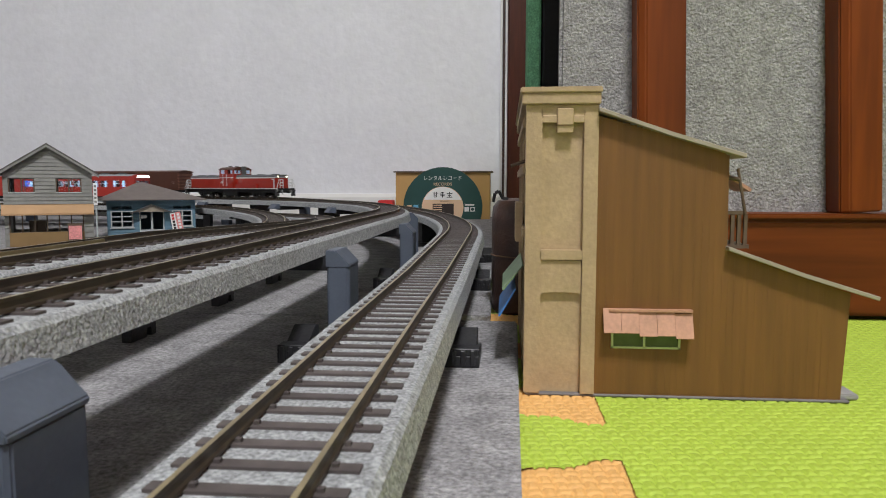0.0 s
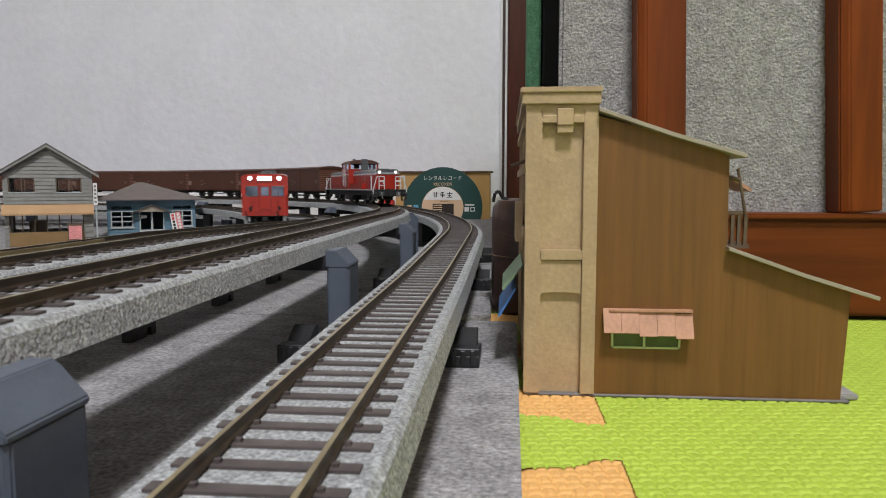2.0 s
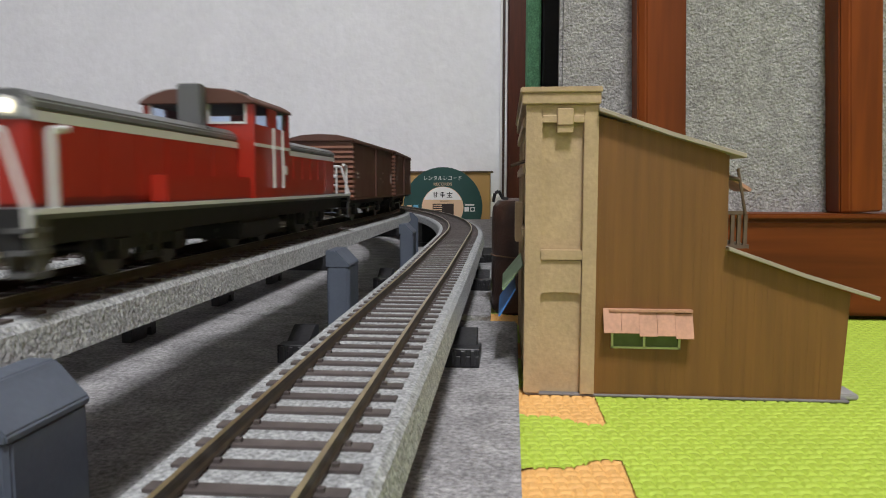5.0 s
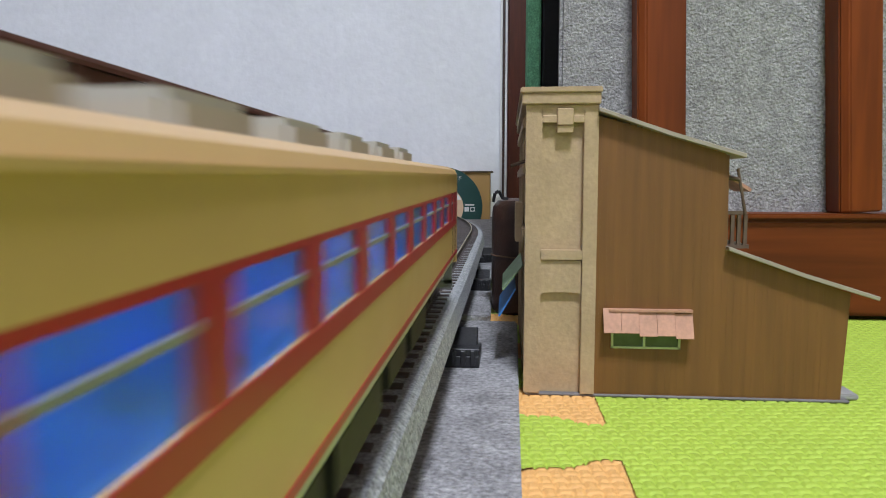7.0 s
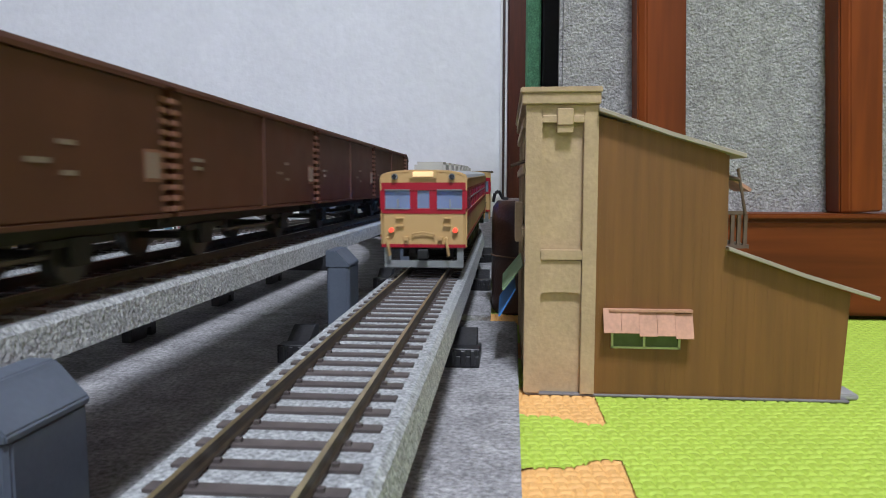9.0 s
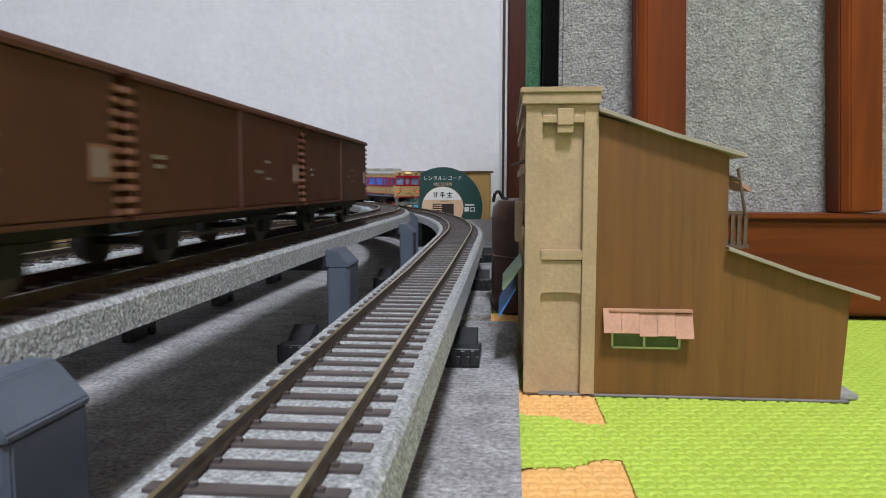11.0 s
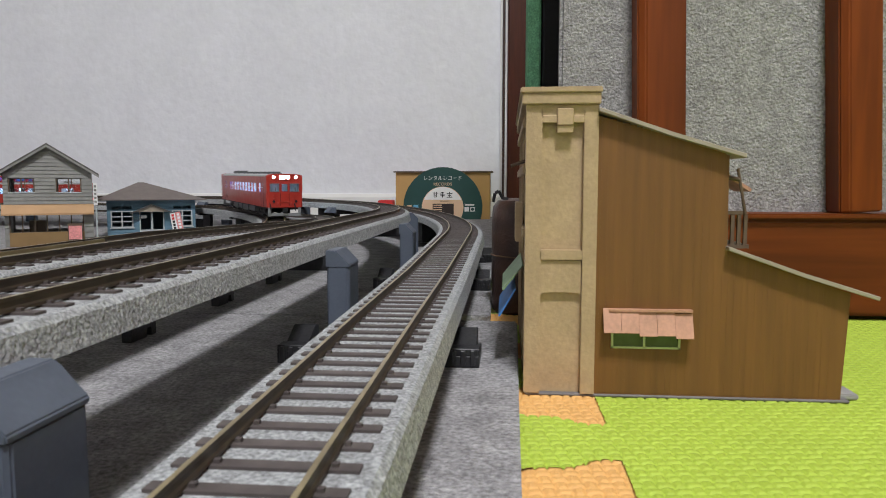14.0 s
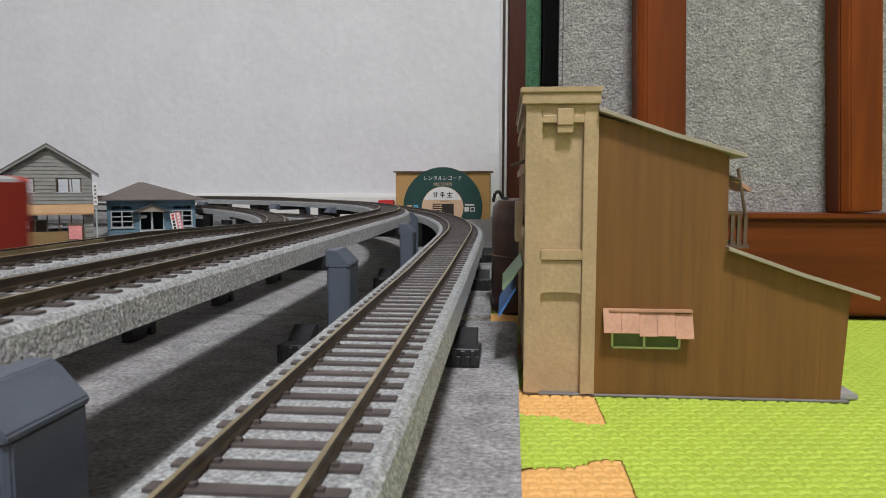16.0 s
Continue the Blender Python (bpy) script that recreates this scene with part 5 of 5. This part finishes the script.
    part("underframe", one_box(-0.0140, 0.0140, -hl + 0.004, hl - 0.004, 0.0085, 0.0132), M_UNDER, c)
    part("fuel_tank", one_box(-0.0150, 0.0150, -0.018, 0.018, 0.0030, 0.0085, bevel=0.0008), M_UNDER, c)
    for y in (-0.066, 0.0, 0.066):
        bogie(c, y, 0.0120)
    return c


def boxcar():
    c = thing("boxcar", "brown covered goods wagon with ribbed ends and sliding doors", "model boxcar", "goods wagons")
    hl, w, z0, z1 = 0.0585, 0.0162, 0.0116, 0.0410
    part("body", one_box(-w, w, -hl, hl, z0, z1), M_BOXCAR, c)
    for sx in (-1, 1):
        for i in range(2):
            y0 = -hl + 0.0026 + i * (2 * hl - 0.0052) / 2
            y1 = y0 + (2 * hl - 0.0052) / 2 - 0.0005
            off = 0.0006 if i else 0.0004
            a, b = sorted((sx * w, sx * (w + off)))
            d = part("sliding_door", one_box(a, b, y0, y1, z0 + 0.0012, z1 - 0.0012, bevel=0.00015), M_BOXCAR, c)
        a, b = sorted((sx * w, sx * (w + 0.0011)))
        part("door_rail", one_box(a, b, -hl, hl, z0, z0 + 0.0009), M_BOXCAR, c)
        part("door_rail", one_box(a, b, -hl, hl, z1 - 0.0009, z1), M_BOXCAR, c)
        part("door_post", one_box(a, b, -0.0008, 0.0008, z0, z1), M_BOXCAR_ROOF, c)
        a, b = sorted((sx * (w + 0.0003), sx * (w + 0.0007)))
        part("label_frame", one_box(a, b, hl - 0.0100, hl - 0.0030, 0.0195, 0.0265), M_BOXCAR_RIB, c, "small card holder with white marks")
        for yy in (hl - 0.0092, hl - 0.0062):
            a2, b2 = sorted((sx * (w + 0.0006), sx * (w + 0.0009)))
            part("mark", one_box(a2, b2, yy, yy + 0.0018, 0.0203, 0.0258), M_MARK, c)
        for yy, zz, ww in ((-0.050, 0.0245, 0.006), (-0.049, 0.0225, 0.004), (0.012, 0.0225, 0.006), (0.020, 0.0258, 0.005), (0.021, 0.0205, 0.004)):
            part("mark", one_box(a, b, yy, yy + ww, zz, zz + 0.0009), M_MARK, c)
    for sy in (-1, 1):
        for i in range(11):
            z = z0 + 0.0012 + i * (z1 - z0 - 0.0026) / 11
            a, b = sorted((sy * hl, sy * (hl + 0.0010)))
            # ribs take the paler brown, with the top light in its colour
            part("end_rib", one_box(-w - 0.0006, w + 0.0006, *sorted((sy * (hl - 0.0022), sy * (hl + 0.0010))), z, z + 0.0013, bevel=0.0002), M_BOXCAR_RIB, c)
        part("buffer_beam", one_box(-0.0150, 0.0150, *sorted((sy * (hl - 0.001), sy * (hl + 0.0012))), 0.0098, z0), M_UNDER, c)
        part("coupler", one_box(-0.0018, 0.0018, *sorted((sy * hl, sy * (hl + 0.0022))), 0.0080, 0.0110, bevel=0.0003), M_UNDER, c)
    bm = prism(bmesh.new(), [(w + 0.0009, z1), (w + 0.0006, z1 + 0.0010), (0.009, z1 + 0.0028), (0.0, z1 + 0.0033), (-0.009, z1 + 0.0028), (-w - 0.0006, z1 + 0.0010), (-w - 0.0009, z1)], "y", -hl - 0.0014, hl + 0.0014)
    part("roof", bm, M_BOXCAR_ROOF, c)
    part("underframe", one_box(-0.0110, 0.0110, -hl + 0.002, hl - 0.002, 0.0088, z0), M_UNDER, c)
    for y in (-0.033, 0.033):
        wheelset(c, y)
        for x in (-0.0122, 0.0106):
            bm = bmesh.new()
            box(bm, x, x + 0.0016, y - 0.0035, y + 0.0035, 0.0036, 0.0090)
            box(bm, x, x + 0.0012, y - 0.0120, y + 0.0120, 0.0074, 0.0088)
            part("axle_guard", bm, M_UNDER, c)
    part("brake_rod", one_box(-0.0125, -0.0118, -0.022, 0.022, 0.0058, 0.0066), M_BOGIE_METAL, c)
    part("brake_rod", one_box(0.0118, 0.0125, -0.022, 0.022, 0.0058, 0.0066), M_BOGIE_METAL, c)
    return c


EXPRESS = (M_CREAM, M_STRIPE, M_ROOF_GREY, M_VENT, True)
RED = (M_VERMILION, M_VERMILION, M_ROOF_GREY, M_DARK_VENT, False)
loco = locomotive()
wagons = [boxcar()]
for i in range(9):
    wagons.append(copy_thing(wagons[0], Matrix()))
red_car = railcar("red_railcar", "vermilion diesel railcar with lit windows and headlights", RED, "all", False, "bright", M_SEAT, 0.258)
tail_car = railcar("red_tail_railcar", "vermilion diesel railcar with one lit front lamp", RED, "sign", True, "bright", M_SEAT, 0.258)
express_rear = railcar("cream_red_railcar", "cream railcar with red window band and red tail lamps", EXPRESS, False, True, "dim", M_SEAT, 0.258)
express_front = railcar("cream_red_lead_railcar", "cream-roofed railcar with red window band, leading its train", (M_CREAM, M_STRIPE, M_CREAM, M_VENT, True), False, False, "dim", M_SEAT, 0.258)

track_thing("ground", "grey ballasted model track rising from the carpet", (-0.46, 1.25))
track_thing("outer", "grey ballasted model track on viaduct piers", (-0.46, 1.30))
track_thing("middle", "grey ballasted model track beside the viaduct", (-0.46, 0.9))
track_thing("inner", "grey ballasted model track on the inner loop", (-0.46, 0.9))


# ---- what moves ----
def car_pose(track, s, reach):
    """A car rides with its two bogies, reach metres before and behind s, on the track."""
    p, _ = on_track(track, s + reach)
    q, _ = on_track(track, s - reach)
    d = p - q
    mid = (p + q) / 2
    return Matrix.Translation(mid) @ d.to_track_quat("Y", "Z").to_matrix().to_4x4()


def ride(ob, track, way, offset, reach):
    """way: rows of seconds and metres along the track for the train's reference end."""
    times = [way[0][0] + (way[-1][0] - way[0][0]) * i / 96 for i in range(97)]
    walk(ob, [(t, car_pose(track, float(np.interp(t, [r[0] for r in way], [r[1] for r in way])) + offset, reach)) for t in times])


GOODS = ((0.0, 0.5885), (4.2, -0.2138), (6.5, -0.6835), (9.0, -1.1722), (11.5, -1.6520), (16.0, -2.5520))
EXPRESS_TAIL = ((0.0, -2.676), (6.3, -0.975), (6.8, -0.843), (7.5, -0.648), (7.8, -0.560), (8.5, -0.354), (8.8, -0.262), (9.0, -0.205), (9.2, -0.147), (11.3, 0.459), (16.0, 1.799))
RED_FRONT = ((0.0, 0.668), (0.5, 0.513), (1.0, 0.351), (1.5, 0.195), (2.0, 0.042), (2.5, -0.134), (3.0, -0.315), (3.5, -0.486), (12.5, -4.100), (13.0, -4.261), (14.0, -4.576), (14.5, -4.730), (15.0, -4.909), (15.5, -5.089), (16.0, -5.262))
TAIL_REAR = ((0.0, -3.025), (11.4, 0.155), (12.5, 0.466), (16.0, 1.460))


def motions():
    ride(loco, "outer", GOODS, 0.1035, 0.066)
    for i, w in enumerate(wagons):
        ride(w, "outer", GOODS, 0.2275 + 0.1215 * (i + 0.5), 0.033)
    ride(express_rear, "ground", EXPRESS_TAIL, 0.1290, 0.083)
    ride(express_front, "ground", EXPRESS_TAIL, 0.1290 + 0.2660, 0.083)
    ride(red_car, "inner", RED_FRONT, 0.1290, 0.083)
    ride(tail_car, "middle", TAIL_REAR, 0.1290, 0.083)


motions()
